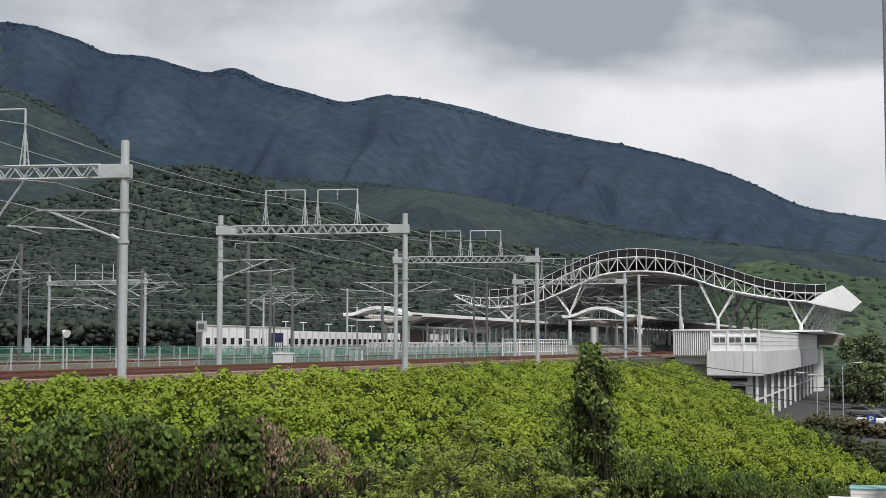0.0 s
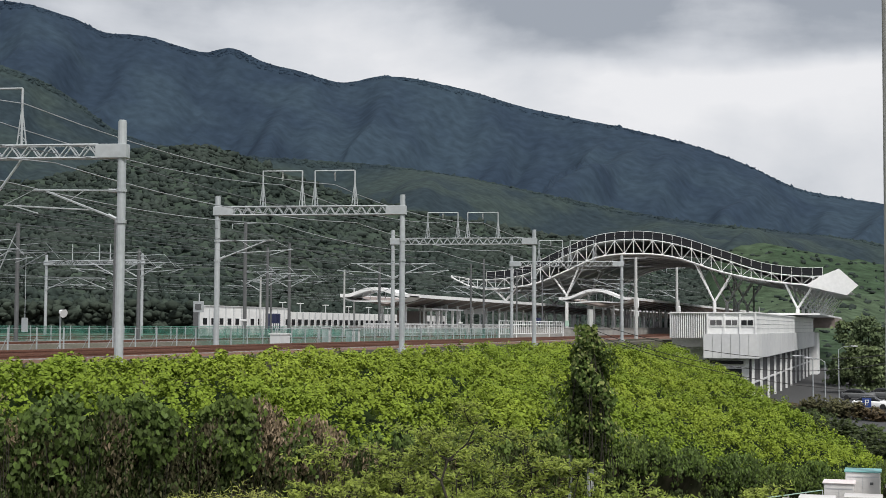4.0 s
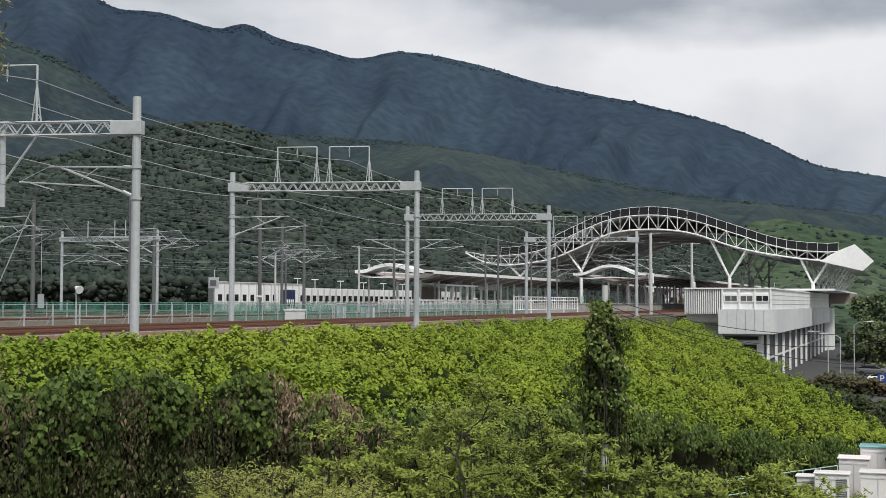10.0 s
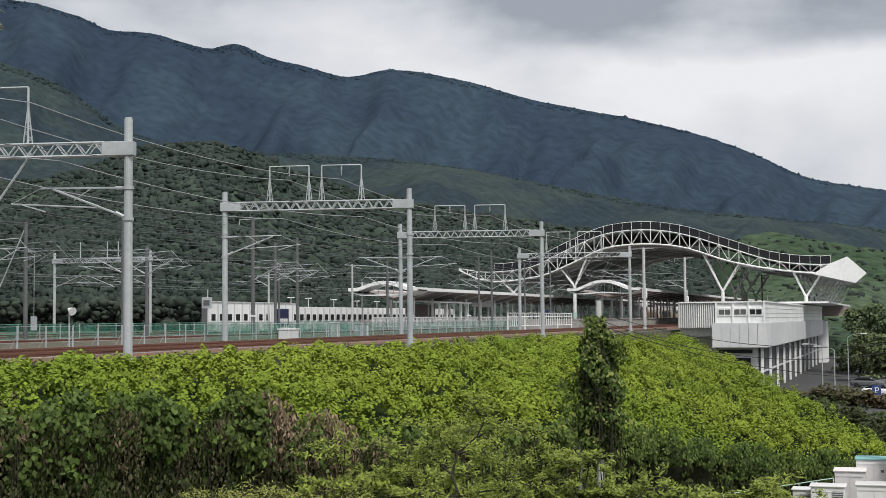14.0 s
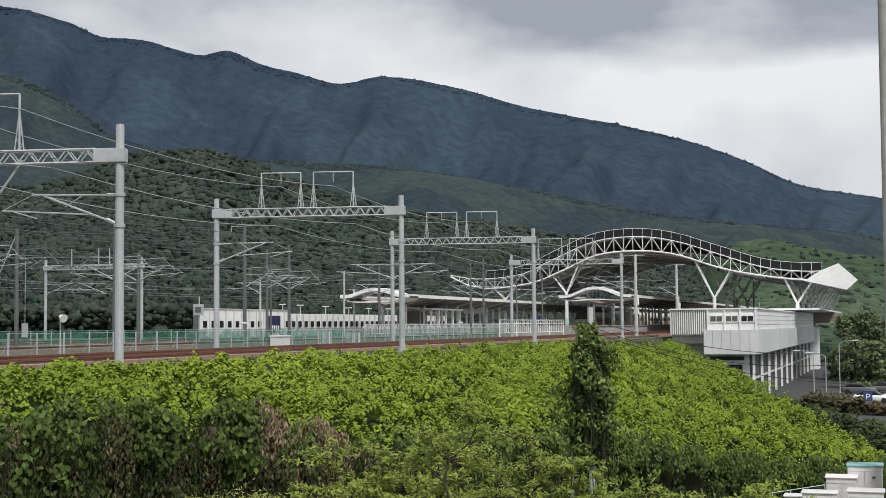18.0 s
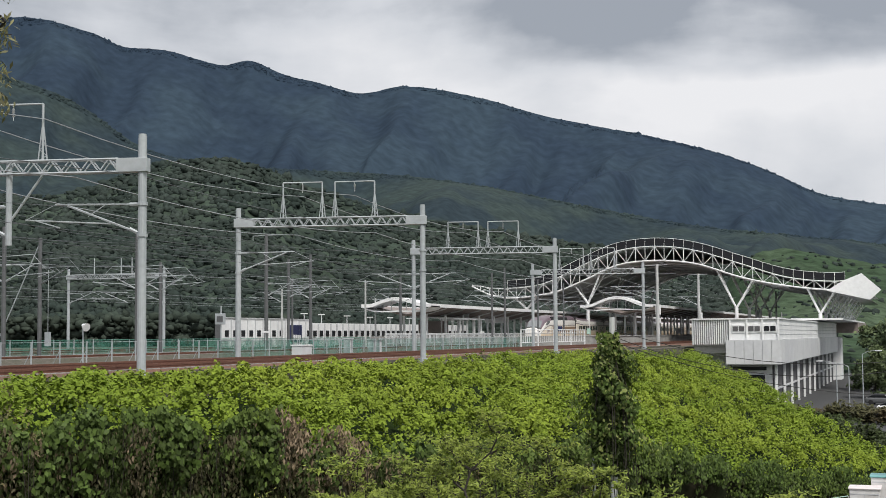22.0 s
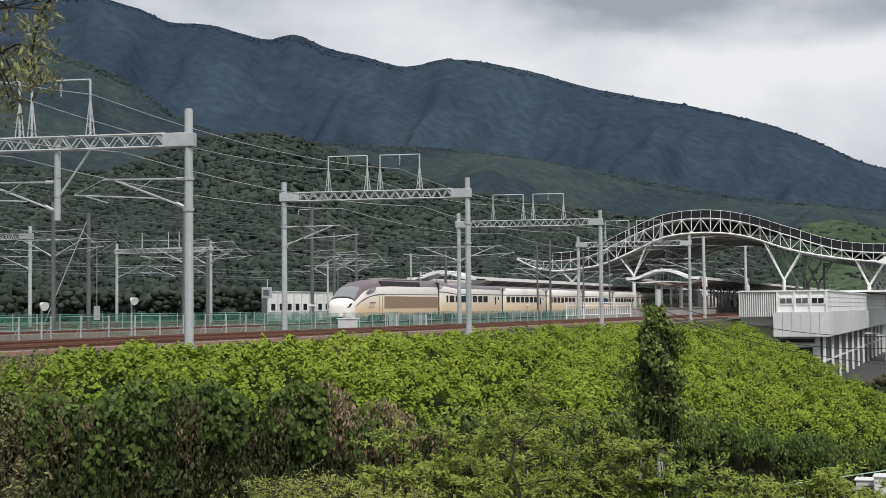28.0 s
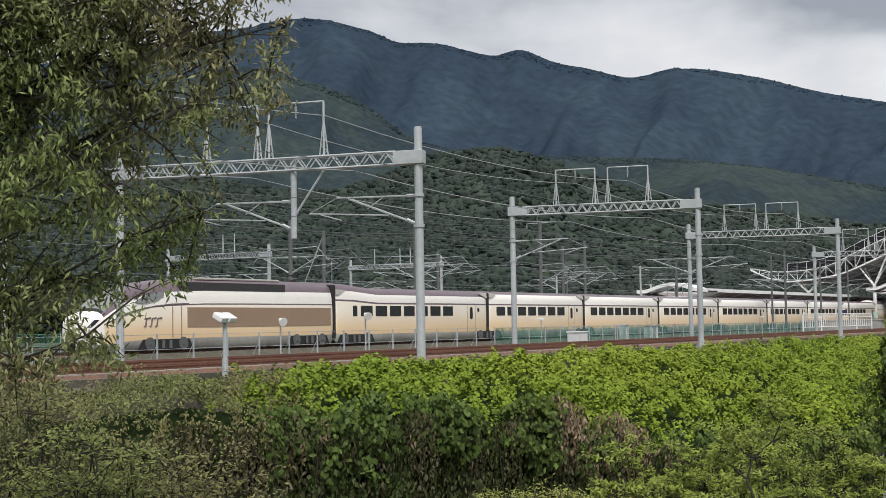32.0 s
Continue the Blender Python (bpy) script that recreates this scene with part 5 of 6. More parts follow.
COACH_WINDOW, SMALL_WINDOW, DOOR_WINDOW, END_WINDOW = pane_mesh("window", 1.46, 0.72, 0.03), pane_mesh("small_window", 0.52, 0.72, 0.03), pane_mesh("door_window", 0.42, 0.95, 0.12), pane_mesh("end_window", 0.3, 0.32, 0.05)
y = 22.7
for k in range(8):
    L = 21.6 if k in (0, 7) else 18.55
    b = B()
    top = 3.9
    if k == 0:
        secs = [(y + 0.15, 1.42, 0.3, 4.1), (y + 0.4, 1.485, 0.12, 4.18), (y + 2.2, 1.485, 0.12, 4.14), (y + 5.2, 1.485, 0.12, 3.9)]
    else:
        secs = [(y + 0.15, 1.42, 0.3, 3.84), (y + 0.4, 1.485, 0.12, top)]
    secs += [(y + L - 0.5, 1.485, 0.12, top), (y + L - 0.25, 1.42, 0.3, 3.84)]
    loft(b, secs, BANDS if k == 0 else COACH_BANDS, outline=COACH_PROFILE)
    car = part("passenger_car", b, COACH, train)
    first, step = (3.87, 1.872) if k == 0 else (2.1, 1.9)
    for s in (1, -1):
        for i in range(7):
            piece("window", COACH_WINDOW, car, pose(s * 1.485, y + first + step * i, 1.9))
        if k == 0:
            piece("small_window", SMALL_WINDOW, car, pose(s * 1.485, y + 2.43, 1.9))
        piece("door_window", DOOR_WINDOW, car, pose(s * 1.487, y + L - 2.85, 1.62))
        piece("end_window", END_WINDOW, car, pose(s * 1.485, y + L - 1.7, 2.2))
        for ya, yb, yc in ((y + 0.17, y + 1.5, y + 0.5), (y + L - 0.27, y + L - 1.6, y + L - 0.6)):
            b = B()
            q = [b.verts.new(p) for p in ((s * 1.47, ya, 3.3), (s * 1.47, yc, 3.3), (s * 1.38, yb, 3.62), (s * 1.36, ya, 3.68))]
            q2 = [b.verts.new(p.co + Vector((0.05 * s, 0, 0.04))) for p in q]
            b.faces.new(q2)
            for i in range(4):
                b.faces.new((q[i], q[(i + 1) % 4], q2[(i + 1) % 4], q2[i]))
            bmesh.ops.recalc_face_normals(b, faces=b.faces[:])
            part("gangway_fairing", b, TRAIN_SKIRT, car, "grey fairing beside the gangway")
        for yy in (y + L - 3.5, y + L - 2.2):
            b = B()
            box(b, min(s * 1.475, s * 1.492), max(s * 1.475, s * 1.492), yy, yy + 0.04, 0.72, 2.7)
            part("door_seam", b, TRAIN_BRONZE, car)
    b = B()
    box(b, -1.44, 1.44, y - 0.3, y + 0.2, 0.45, 4.0 if k == 0 else 3.7, bevel=0.05)
    part("gangway", b, RUBBER, car, "black gangway bellows")
    if k == 0:
        bogie(car, y + 2.6)
    bogie(car, y + L)
    y += L
rear = power_car(y + 22.7, -1)
bogie(rear, y + 4)
bogie(rear, y + 17)
b = B()
box(b, -1.35, 1.35, y - 0.25, y + 0.2, 0.5, 3.6)
part("gangway", b, RUBBER, rear)


# ---- plants near the camera ----
def twig_path(p, q, bend, n=6):
    """A bent line from p to q."""
    p, q = Vector(p), Vector(q)
    off = Vector((random.uniform(-1, 1), random.uniform(-1, 1), random.uniform(-0.6, 0.6))) * bend
    return [p.lerp(q, i / n) + off * math.sin(math.pi * i / n) + Vector((random.uniform(-1, 1), random.uniform(-1, 1), random.uniform(-1, 1))) * bend * 0.12 for i in range(n + 1)]


def taper(bm, pts, r0, r1, n=5):
    k = len(pts) - 1
    for i in range(k):
        bar(bm, pts[i], pts[i + 1], r0 + (r1 - r0) * i / k, n, r0 + (r1 - r0) * (i + 1) / k, cap=False)


def bush(name, label, base, top_z, w, count, material, leaf, seed, stems=14, slim=0.55, category="shrub"):
    """A shrub: stems fan out from the ground, twigs fork from them and carry the leaves."""
    random.seed(seed)
    t = thing(name, label, category)
    cx, cy, z0 = base
    places = []
    h = top_z - z0
    for s in range(stems):
        a, k = random.uniform(0, 2 * math.pi), random.uniform(0.05, 1.0)
        end = Vector((cx + math.cos(a) * w * 0.5 * k, cy + math.sin(a) * w * 0.4 * k, z0 + h * (1 - 0.4 * k * k) * random.uniform(0.86, 1.04)))
        b = B()
        pts = twig_path((cx + math.cos(a) * 0.12, cy + math.sin(a) * 0.12, z0), end, 0.25)
        taper(b, pts, 0.03, 0.008)
        for i in range(2, 7):
            for _ in range(3):
                tip = pts[i] + Vector((random.gauss(0, 0.36), random.gauss(0, 0.36), random.gauss(0.1, 0.13)))
                bar(b, pts[i], tip, 0.008, 4, 0.003, cap=False)
                for f in (0.35, 0.6, 0.8, 1.0):
                    places.append(pts[i].lerp(tip, f))
        tagged(part("stem", b, BARK, t), kind="stuff")
    P = np.array(places)
    P = P[rng.integers(0, len(P), count)] + rng.normal(0, 0.05, (count, 3)) * np.array([1, 1, 0.6])
    tagged(leaves("foliage", P, np.tile([0.1, -0.3, 0.85], (count, 1)), leaf, material, rng, 0.35, t, slim=slim), kind="stuff")
    return t


SHRUBS = [(-9.9, 24.0, -1.25, 2.4), (-8.6, 23.6, -0.95, 2.2), (-7.5, 23.4, -0.62, 2.6), (-6.3, 23.8, -0.95, 2.2), (-5.3, 24.0, -1.35, 2.2), (-4.4, 24.2, -1.5, 2.0), (-3.5, 24.0, -1.65, 2.0), (-2.3, 24.2, -1.3, 2.2), (-1.5, 24.3, -1.75, 2.0), (-0.6, 24.0, -2.2, 1.8), (-4.9, 21.8, -1.75, 1.8), (-3.0, 21.6, -1.95, 1.8), (-7.0, 21.6, -1.35, 2.0)]
for i, (cx, cy, z1, w) in enumerate(SHRUBS):
    bush("shrub", "leafy green shrub below the vine-covered bank", (cx, cy, -5.2), z1 - (0.35 if cx > -5 else 0), w, 9000, SHRUB, 0.115, 40 + i, 20, 0.36)
for i, (cx, cy, z1) in enumerate(((-11.4, 22.0, -1.75), (-10.5, 21.4, -1.7), (-9.5, 21.0, -1.75), (-8.6, 20.8, -1.8))):
    bush("feathery_weed", "pale yellow-green feathery weed", (cx, cy, -4.2), z1, 1.8, 6000, SHRUB_LIGHT, 0.1, 70 + i, 20, 0.14, "weed")
for i, (cx, cy, z1, w) in enumerate(((-11.2, 11.6, -0.3, 2.0), (-11.4, 12.8, -0.2, 2.0), (-10.6, 10.6, -0.5, 2.0), (-10.6, 11.8, -0.6, 1.7), (-9.8, 9.9, -0.85, 1.8), (-12.6, 12.0, 0.35, 2.2), (-11.2, 11.2, 0.0, 2.0), (-10.6, 12.6, -0.3, 2.0), (-13.4, 10.8, 0.5, 2.2), (-9.6, 11.2, -0.55, 1.8))):
    bush("thicket", "dull green thicket with dry twigs beside the bank", (cx, cy, -3.4), z1, w, 7000, (THICKET_LEAF, WEED_LEAF)[i % 2], 0.065, 80 + i, 18, 0.45, "shrub")

# a sapling with a crooked dark stem before the shrubs
random.seed(29)
sapling = thing("sapling", "slender sapling with a crooked dark stem and small leaves", "tree")
STEM = [Vector((x, 19.0 + 0.05 * i, z)) for i, (x, z) in enumerate(((-6.05, -5.2), (-6.08, -2.6), (-6.1, -1.7), (-6.15, -1.4), (-6.28, -1.1), (-6.2, -0.8), (-5.92, -0.55), (-5.78, -0.25)))]
b = B()
taper(b, STEM, 0.03, 0.009, 7)
part("stem", b, BARK, sapling)
places = []
for start, end in ((3, (-5.2, 19.2, -1.32)), (3, (-6.75, 18.9, -1.05)), (4, (-6.9, 19.3, -0.75)), (5, (-6.55, 19.1, -0.35)), (5, (-5.5, 18.8, -0.85)), (6, (-5.3, 19.2, -0.45)), (7, (-5.9, 19.1, 0.0))):
    pts = twig_path(STEM[start], end, 0.14, 6)
    b = B()
    taper(b, pts, 0.016, 0.004, 5)
    for i in range(2, 7):
        for _ in range(4):
            tip = pts[i] + Vector((random.gauss(0, 0.16), random.gauss(0, 0.16), random.gauss(0.02, 0.1)))
            bar(b, pts[i], tip, 0.004, 4, 0.002, cap=False)
            places += [pts[i].lerp(tip, f) for f in (0.5, 0.75, 1.0)]
    tagged(part("branch", b, BARK, sapling), kind="stuff")
P = np.array(places)
P = P[rng.integers(0, len(P), 3600)] + rng.normal(0, 0.035, (3600, 3))
tagged(leaves("foliage", P, np.tile([0.1, -0.3, 0.85], (3600, 1)), 0.06, SHRUB, rng, 0.4, sapling, slim=0.4), kind="stuff")

# the tree that leans into view: bearing and height of each limb's end, and its distance
random.seed(11)
tree = thing("overhanging_tree", "broadleaf tree with drooping olive-green leaves", "tree")
TRUNK = Vector((-12.0, 5.6, -3.5))
b = B()
taper(b, [TRUNK, TRUNK + Vector((0.1, 0.2, 2.5)), TRUNK + Vector((0.3, 0.5, 5.0)), TRUNK + Vector((0.5, 0.6, 8.5)), TRUNK + Vector((0.6, 0.7, 11.5))], 0.2, 0.07, 9)
part("trunk", b, BARK, tree)
ENDS = [(az + 0.8, z, r) for az, z, r in [(35.9, 3.45, 10.6), (36.6, 2.95, 10.2), (37.2, 3.9, 10.9), (38.0, 3.2, 11.3), (39.0, 4.4, 10.4), (39.4, 2.0, 10.8), (40.2, 3.6, 11.6), (40.8, 2.7, 10.2), (41.4, 1.75, 11.0), (42.0, 4.2, 11.0), (42.6, 3.1, 10.5), (43.4, 2.2, 10.9), (43.8, 1.15, 10.4), (44.6, 3.7, 11.2), (45.2, 1.6, 11.2), (46.0, 2.6, 10.6), (46.8, 0.9, 10.8), (47.4, 3.3, 10.9), (48.6, 1.9, 10.7), (49.2, 4.4, 10.8), (50.5, 1.2, 10.9), (51.0, 3.0, 10.6), (38.6, 4.7, 10.8), (40.4, 5.0, 10.5), (43.0, 4.9, 11.0), (45.6, 5.1, 10.6), (47.6, 4.6, 11.2), (38.2, 3.9, 10.3), (41.0, 4.4, 10.9), (44.2, 4.3, 10.4), (39.5, 3.6, 10.6), (41.5, 3.9, 10.9), (43.5, 3.8, 10.5), (45.5, 3.9, 11.0), (47.0, 3.7, 10.6), (42.5, 3.4, 10.8), (44.8, 3.2, 10.6), (40.6, 4.0, 10.7), (38.4, 3.4, 10.9), (37.6, 4.3, 10.6)]]
places = []
for az, z, r in ENDS:
    end = Vector((-r * math.sin(radians(az)), r * math.cos(radians(az)), z))
    start = TRUNK + Vector((0.35, 0.5, min(7.5, max(3.0, z + 2.6))))
    pts = twig_path(start, end, 0.5, 9)
    pts = [p + Vector((0, 0, -0.4 * math.sin(math.pi * i / 9) + random.gauss(0, 0.05))) for i, p in enumerate(pts)]
    b = B()
    taper(b, pts, 0.032, 0.005)
    for i in range(3, 10):
        for _ in range(6):
            tip = pts[i] + Vector((random.gauss(0.08, 0.33), random.gauss(0.08, 0.33), random.gauss(-0.05, 0.26)))
            if math.degrees(math.atan2(-tip.x, tip.y)) < 36.2:
                continue
            mid_pt = pts[i].lerp(tip, 0.5) + Vector((0, 0, 0.05))
            bar(b, pts[i], mid_pt, 0.01, 4, 0.007, cap=False)
            bar(b, mid_pt, tip, 0.007, 4, 0.003, cap=False)
            for f in (0.3, 0.5, 0.7, 0.85, 1.0):
                places.append(pts[i].lerp(tip, f))
    part("limb", b, BARK, tree)
P = np.array(places)
k = 104000
P = P[rng.integers(0, len(P), k)] + rng.normal(0, 0.05, (k, 3)) + np.array([0, 0, -0.04])
P = P[np.degrees(np.arctan2(-P[:, 0], P[:, 1])) > 36.1]
k = len(P)
tagged(leaves("foliage", P, np.tile([0.1, -0.35, 0.7], (k, 1)), 0.066, TREE_LEAF, rng, 0.55, tree, slim=0.32, droop=0.8), kind="stuff")

# pole wrapped in vines
vp = thing("vine_pole", "grey concrete post almost hidden by climbing vines", "overgrown pole")
b = B()
bar(b, (-8.55, 40.2, -5.5), (-8.55, 40.2, 1.66), 0.11, 12, 0.085)
part("post", b, CONCRETE_POLE, vp)
k = 5200
h = rng.uniform(-2.75, 1.2, k)
a = rng.uniform(0, 2 * math.pi, k)
wide = np.interp(h, [-2.75, -2.3, -1.4, -0.4, 0.4, 0.8, 1.2], [0.5, 0.95, 0.98, 0.78, 0.55, 0.42, 0.3])
lobe = 0.72 + 0.34 * np.sin(a * 3 + h * 2.3) + 0.34 * np.sin(h * 5.1 + a * 2)
rad = wide * lobe * rng.uniform(0.55, 1.15, k)
P = np.stack([-8.6 + rad * np.cos(a), 40.2 + rad * np.sin(a), h], 1)
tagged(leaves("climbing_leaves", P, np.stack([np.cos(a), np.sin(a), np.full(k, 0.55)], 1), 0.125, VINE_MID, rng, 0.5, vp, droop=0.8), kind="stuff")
k = 900
h = rng.uniform(-2.5, 1.15, k)
a = rng.uniform(0, 2 * math.pi, k)
rad = np.interp(h, [-2.5, -1.4, -0.4, 0.4, 1.15], [0.9, 0.95, 0.78, 0.55, 0.32]) * (0.72 + 0.34 * np.sin(a * 3 + h * 2.3) + 0.34 * np.sin(h * 5.1 + a * 2)) * rng.uniform(0.9, 1.2, k)
P = np.stack([-8.6 + rad * np.cos(a), 40.2 + rad * np.sin(a), h + 0.05], 1)
tagged(leaves("young_leaves", P, np.stack([np.cos(a), np.sin(a), np.full(k, 0.8)], 1), 0.115, THICKET_LEAF, rng, 0.4, vp, droop=0.6), kind="stuff")
# inner leaves take the shaded leaf colour to darken the core
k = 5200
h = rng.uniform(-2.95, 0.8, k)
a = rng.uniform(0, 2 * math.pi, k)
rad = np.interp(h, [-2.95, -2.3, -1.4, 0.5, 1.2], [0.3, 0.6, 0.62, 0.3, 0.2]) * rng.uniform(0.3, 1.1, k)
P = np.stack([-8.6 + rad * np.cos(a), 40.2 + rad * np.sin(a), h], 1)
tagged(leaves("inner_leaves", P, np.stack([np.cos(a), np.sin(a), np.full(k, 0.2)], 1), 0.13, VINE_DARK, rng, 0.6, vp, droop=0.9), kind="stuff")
b = B()
bar(b, (-9.2, 40.3, -5.5), (-9.15, 40.25, -1.9), 0.06, 8, 0.05)
part("prop", b, CONCRETE_POLE, vp)
b = B()
for i in range(34):
    ang, r0 = random.uniform(0, 6.28), random.uniform(0.3, 0.85)
    q = Vector((-8.6 + r0 * math.cos(ang), 40.2 + r0 * math.sin(ang), random.uniform(-3.4, -2.0)))
    path_bar(b, [(-8.6 + 0.2 * math.cos(ang), 40.2 + 0.2 * math.sin(ang), random.uniform(0.2, 1.2)), (-8.6 + 0.8 * r0 * math.cos(ang), 40.2 + 0.8 * r0 * math.sin(ang), -1.0), q], 0.012, 4)
part("climbing_stem", b, BARK, vp)

# pole at the street side
up = thing("utility_pole", "tall grey utility pole", "utility pole")
b = B()
bar(b, (-0.12, 44.0, -8.3), (-0.12, 44.0, 13.0), 0.2, 14, 0.15)
part("pole", b, CONCRETE, up)

# lamp on the bank
lamp = thing("flood_lamp", "twin flood lamp on a short pale post on the bank", "lamp")
b = B()
bar(b, (-27.2, 33.3, -0.45), (-27.2, 33.3, 1.35), 0.07, 10)
bar(b, (-27.2, 33.3, -0.45), (-27.2, 33.3, 0.25), 0.1, 10)
part("post", b, STEEL, lamp)
for dy in (-0.2, 0.2):
    b = B()
    box(b, -0.2, 0.2, -0.17, 0.17, -0.09, 0.09, bevel=0.03)
    head = part("lamp_head", b, WHITE, lamp, "white flood lamp head")
    head.matrix_basis = pose(-27.2, 33.3 + dy, 1.5, 0, 28, 0)
    b = B()
    box(b, -0.16, 0.16, -0.13, 0.13, -0.1, -0.088)
    part("lens", b, SCREEN, head)


# ---- low building with roof plant ----
PALE_GREEN = mat("pale_green_paint", (0.35, 0.5, 0.42), 0.5, 0, 0.08)
low = thing("low_building", "low flat-roofed building with a pale roof and railing", "building")
CORNERS = [(-5.4, 43.3), (2.0, 39.1), (5.0, 44.4), (-2.4, 48.6)]


def slab(z0, z1, grow=0.0):
    b = B()
    cx, cy = sum(p[0] for p in CORNERS) / 4, sum(p[1] for p in CORNERS) / 4
    lo_v = [b.verts.new((cx + (x - cx) * (1 + grow), cy + (y - cy) * (1 + grow), z0)) for x, y in CORNERS]
    hi_v = [b.verts.new((v.co.x, v.co.y, z1)) for v in lo_v]
    b.faces.new(lo_v[::-1])
    b.faces.new(hi_v)
    for k in range(4):
        b.faces.new((lo_v[k], lo_v[(k + 1) % 4], hi_v[(k + 1) % 4], hi_v[k]))
    return b


part("wall", slab(-8.4, -5.35), OFF_WHITE, low)
part("roof", slab(-5.35, -5.22, 0.03), CONCRETE, low)
for z in (-4.3, -4.75):
    b = B()
    bar(b, (-5.4, 43.3, z), (-2.4, 48.6, z), 0.016, 6)
    part("railing_bar", b, PALE_GREEN, low)
bpst = B()
bar(bpst, (0, 0, -5.25), (0, 0, -4.3), 0.014, 6)
mpst = mesh_of(bpst, "railing_post", OFF_WHITE)
for i in range(7):
    piece("railing_post", mpst, low, pose(-5.4 + 0.5 * i, 43.3 + 0.883 * i, 0))


ROOF_UNIT_PAINT = mat("warm_white_enamel", (0.62, 0.61, 0.61), 0.5, 0, 0.08, 2.0, second=(0.53, 0.52, 0.51))
TEAL = mat("teal_lid", (0.16, 0.38, 0.38), 0.5, 0, 0.05)
PINK_LID = mat("rosy_white_lid", (0.72, 0.66, 0.66), 0.5, 0, 0.05)


def roof_unit(x0, x1, y, d, z1, lid, fans=0, vents=0):
    t = thing("air_conditioner", "white rooftop air-conditioning unit with a shallow lid", "air conditioner", "air conditioners on the roof")
    b = B()
    box(b, x0, x1, y, y + d, -5.1, z1 - 0.05, bevel=0.02)
    part("casing", b, ROOF_UNIT_PAINT, t)
    b = B()
    box(b, x0 - 0.04, x1 + 0.04, y - 0.04, y + d + 0.04, z1 - 0.05, z1, bevel=0.02)
    part("lid", b, lid, t)
    b = B()
    box(b, x0 + 0.04, x1 - 0.04, y - 0.012, y + 0.01, z1 - 0.2, z1 - 0.17)
    box(b, (x0 + x1) / 2 - 0.008, (x0 + x1) / 2 + 0.008, y - 0.012, y + 0.01, -5.0, z1 - 0.2)
    part("panel_seam", b, GREY_PANEL, t)
    for i in range(fans):
        zc = z1 - 0.3 - 0.34 * i
        b = B()
        box(b, x1 - 0.34, x1 - 0.05, y - 0.03, y + 0.005, zc - 0.14, zc + 0.14, bevel=0.01)
        part("fan_opening", b, DARK_STEEL, t, "dark fan opening")
        b = B()
        for k in range(5):
            box(b, x1 - 0.34, x1 - 0.05, y - 0.04, y - 0.03, zc - 0.13 + 0.06 * k, zc - 0.115 + 0.06 * k)
        part("fan_grille", b, GREY_PANEL, t)
    for i in range(vents):
        b = B()
        box(b, x1 - 0.3, x1 - 0.2, y - 0.02, y + 0.005, z1 - 0.42, z1 - 0.34)
        part("vent", b, DARK_STEEL, t)
    b = B()
    for x in (x0 + 0.1, x1 - 0.1):
        box(b, x - 0.05, x + 0.05, y, y + d, -5.22, -5.1)
    part("skid", b, DARK_STEEL, t)
    return t


roof_unit(-1.52, -0.5, 44.6, 0.9, -3.22, TEAL, vents=1)
roof_unit(-2.12, -1.24, 43.7, 0.85, -3.5, PINK_LID)
roof_unit(-1.46, -0.45, 42.4, 0.8, -3.75, ROOF_UNIT_PAINT)
roof_unit(-2.72, -1.76, 42.0, 0.7, -3.78, ROOF_UNIT_PAINT, fans=3)
roof_unit(-0.3, 0.6, 43.6, 0.8, -3.55, ROOF_UNIT_PAINT)
roof_unit(-3.3, -2.75, 42.9, 0.6, -4.0, OFF_WHITE, fans=2)


# ---- street beside the station ----
bm = B()
box(bm, -16.2, 40, 90, 420, -8.4, -8.05)
tagged(part("road", bm, ASPHALT), "grey asphalt street and car park beside the station", "road", kind="structure")


def street_tree(x, y, h, w, seed, label="dark green pine tree beside the station"):
    random.seed(seed)
    t = thing("street_tree", label, "tree", "trees beside the station")
    b = B()
    bar(b, (x, y, -8.2), (x, y, -8.2 + h * 0.8), 0.16, 8, 0.05)
    part("trunk", b, BARK, t)
    P = []
    b = B()
    for i in range(36):
        s = random.uniform(0.06, 1.0)
        a = random.uniform(0, 2 * math.pi)
        r = w * 0.5 * (1.15 - s) ** 0.6 * random.uniform(0.5, 1.0)
        c = Vector((x + math.cos(a) * r, y + math.sin(a) * r, -8.2 + h * s))
        bar(b, (x, y, c.z - 0.5), c, 0.05, 4, 0.02, cap=False)
        P += [c + Vector((random.gauss(0, 0.5), random.gauss(0, 0.5), random.gauss(0, 0.28))) for _ in range(70)]
    part("branch", b, BARK, t)
    P = np.array(P)
    tagged(leaves("crown", P, np.tile([0, -0.3, 0.8], (len(P), 1)), 0.55, CROWN_LEAF, rng, 0.6, t), kind="stuff")


CROWN_LEAF = leaf_mat("pine_foliage", (0.095, 0.13, 0.065), (0.125, 0.16, 0.075), 0.4, 0.15, 0.5)
RUSSET_LEAF = leaf_mat("russet_foliage", (0.12, 0.085, 0.05), (0.09, 0.09, 0.045), 0.4, 0.15, 0.5)
for i, (x, y, h, w) in enumerate(((-7.0, 232, 10.5, 7), (-4.0, 225, 11.0, 7), (-0.5, 230, 11.5, 8), (3.0, 226, 10, 7), (-6.0, 205, 7.0, 5), (-3.0, 200, 6.5, 5), (0.5, 205, 7, 5), (5, 215, 9, 6))):
    street_tree(x, y, h, w, 100 + i)


def hedge(x, y, top, w, material, seed, label):
    random.seed(seed)
    return bush("hedge_bush", label, (x, y, -8.3), top, w, 1500, material, 0.34, seed, 12)


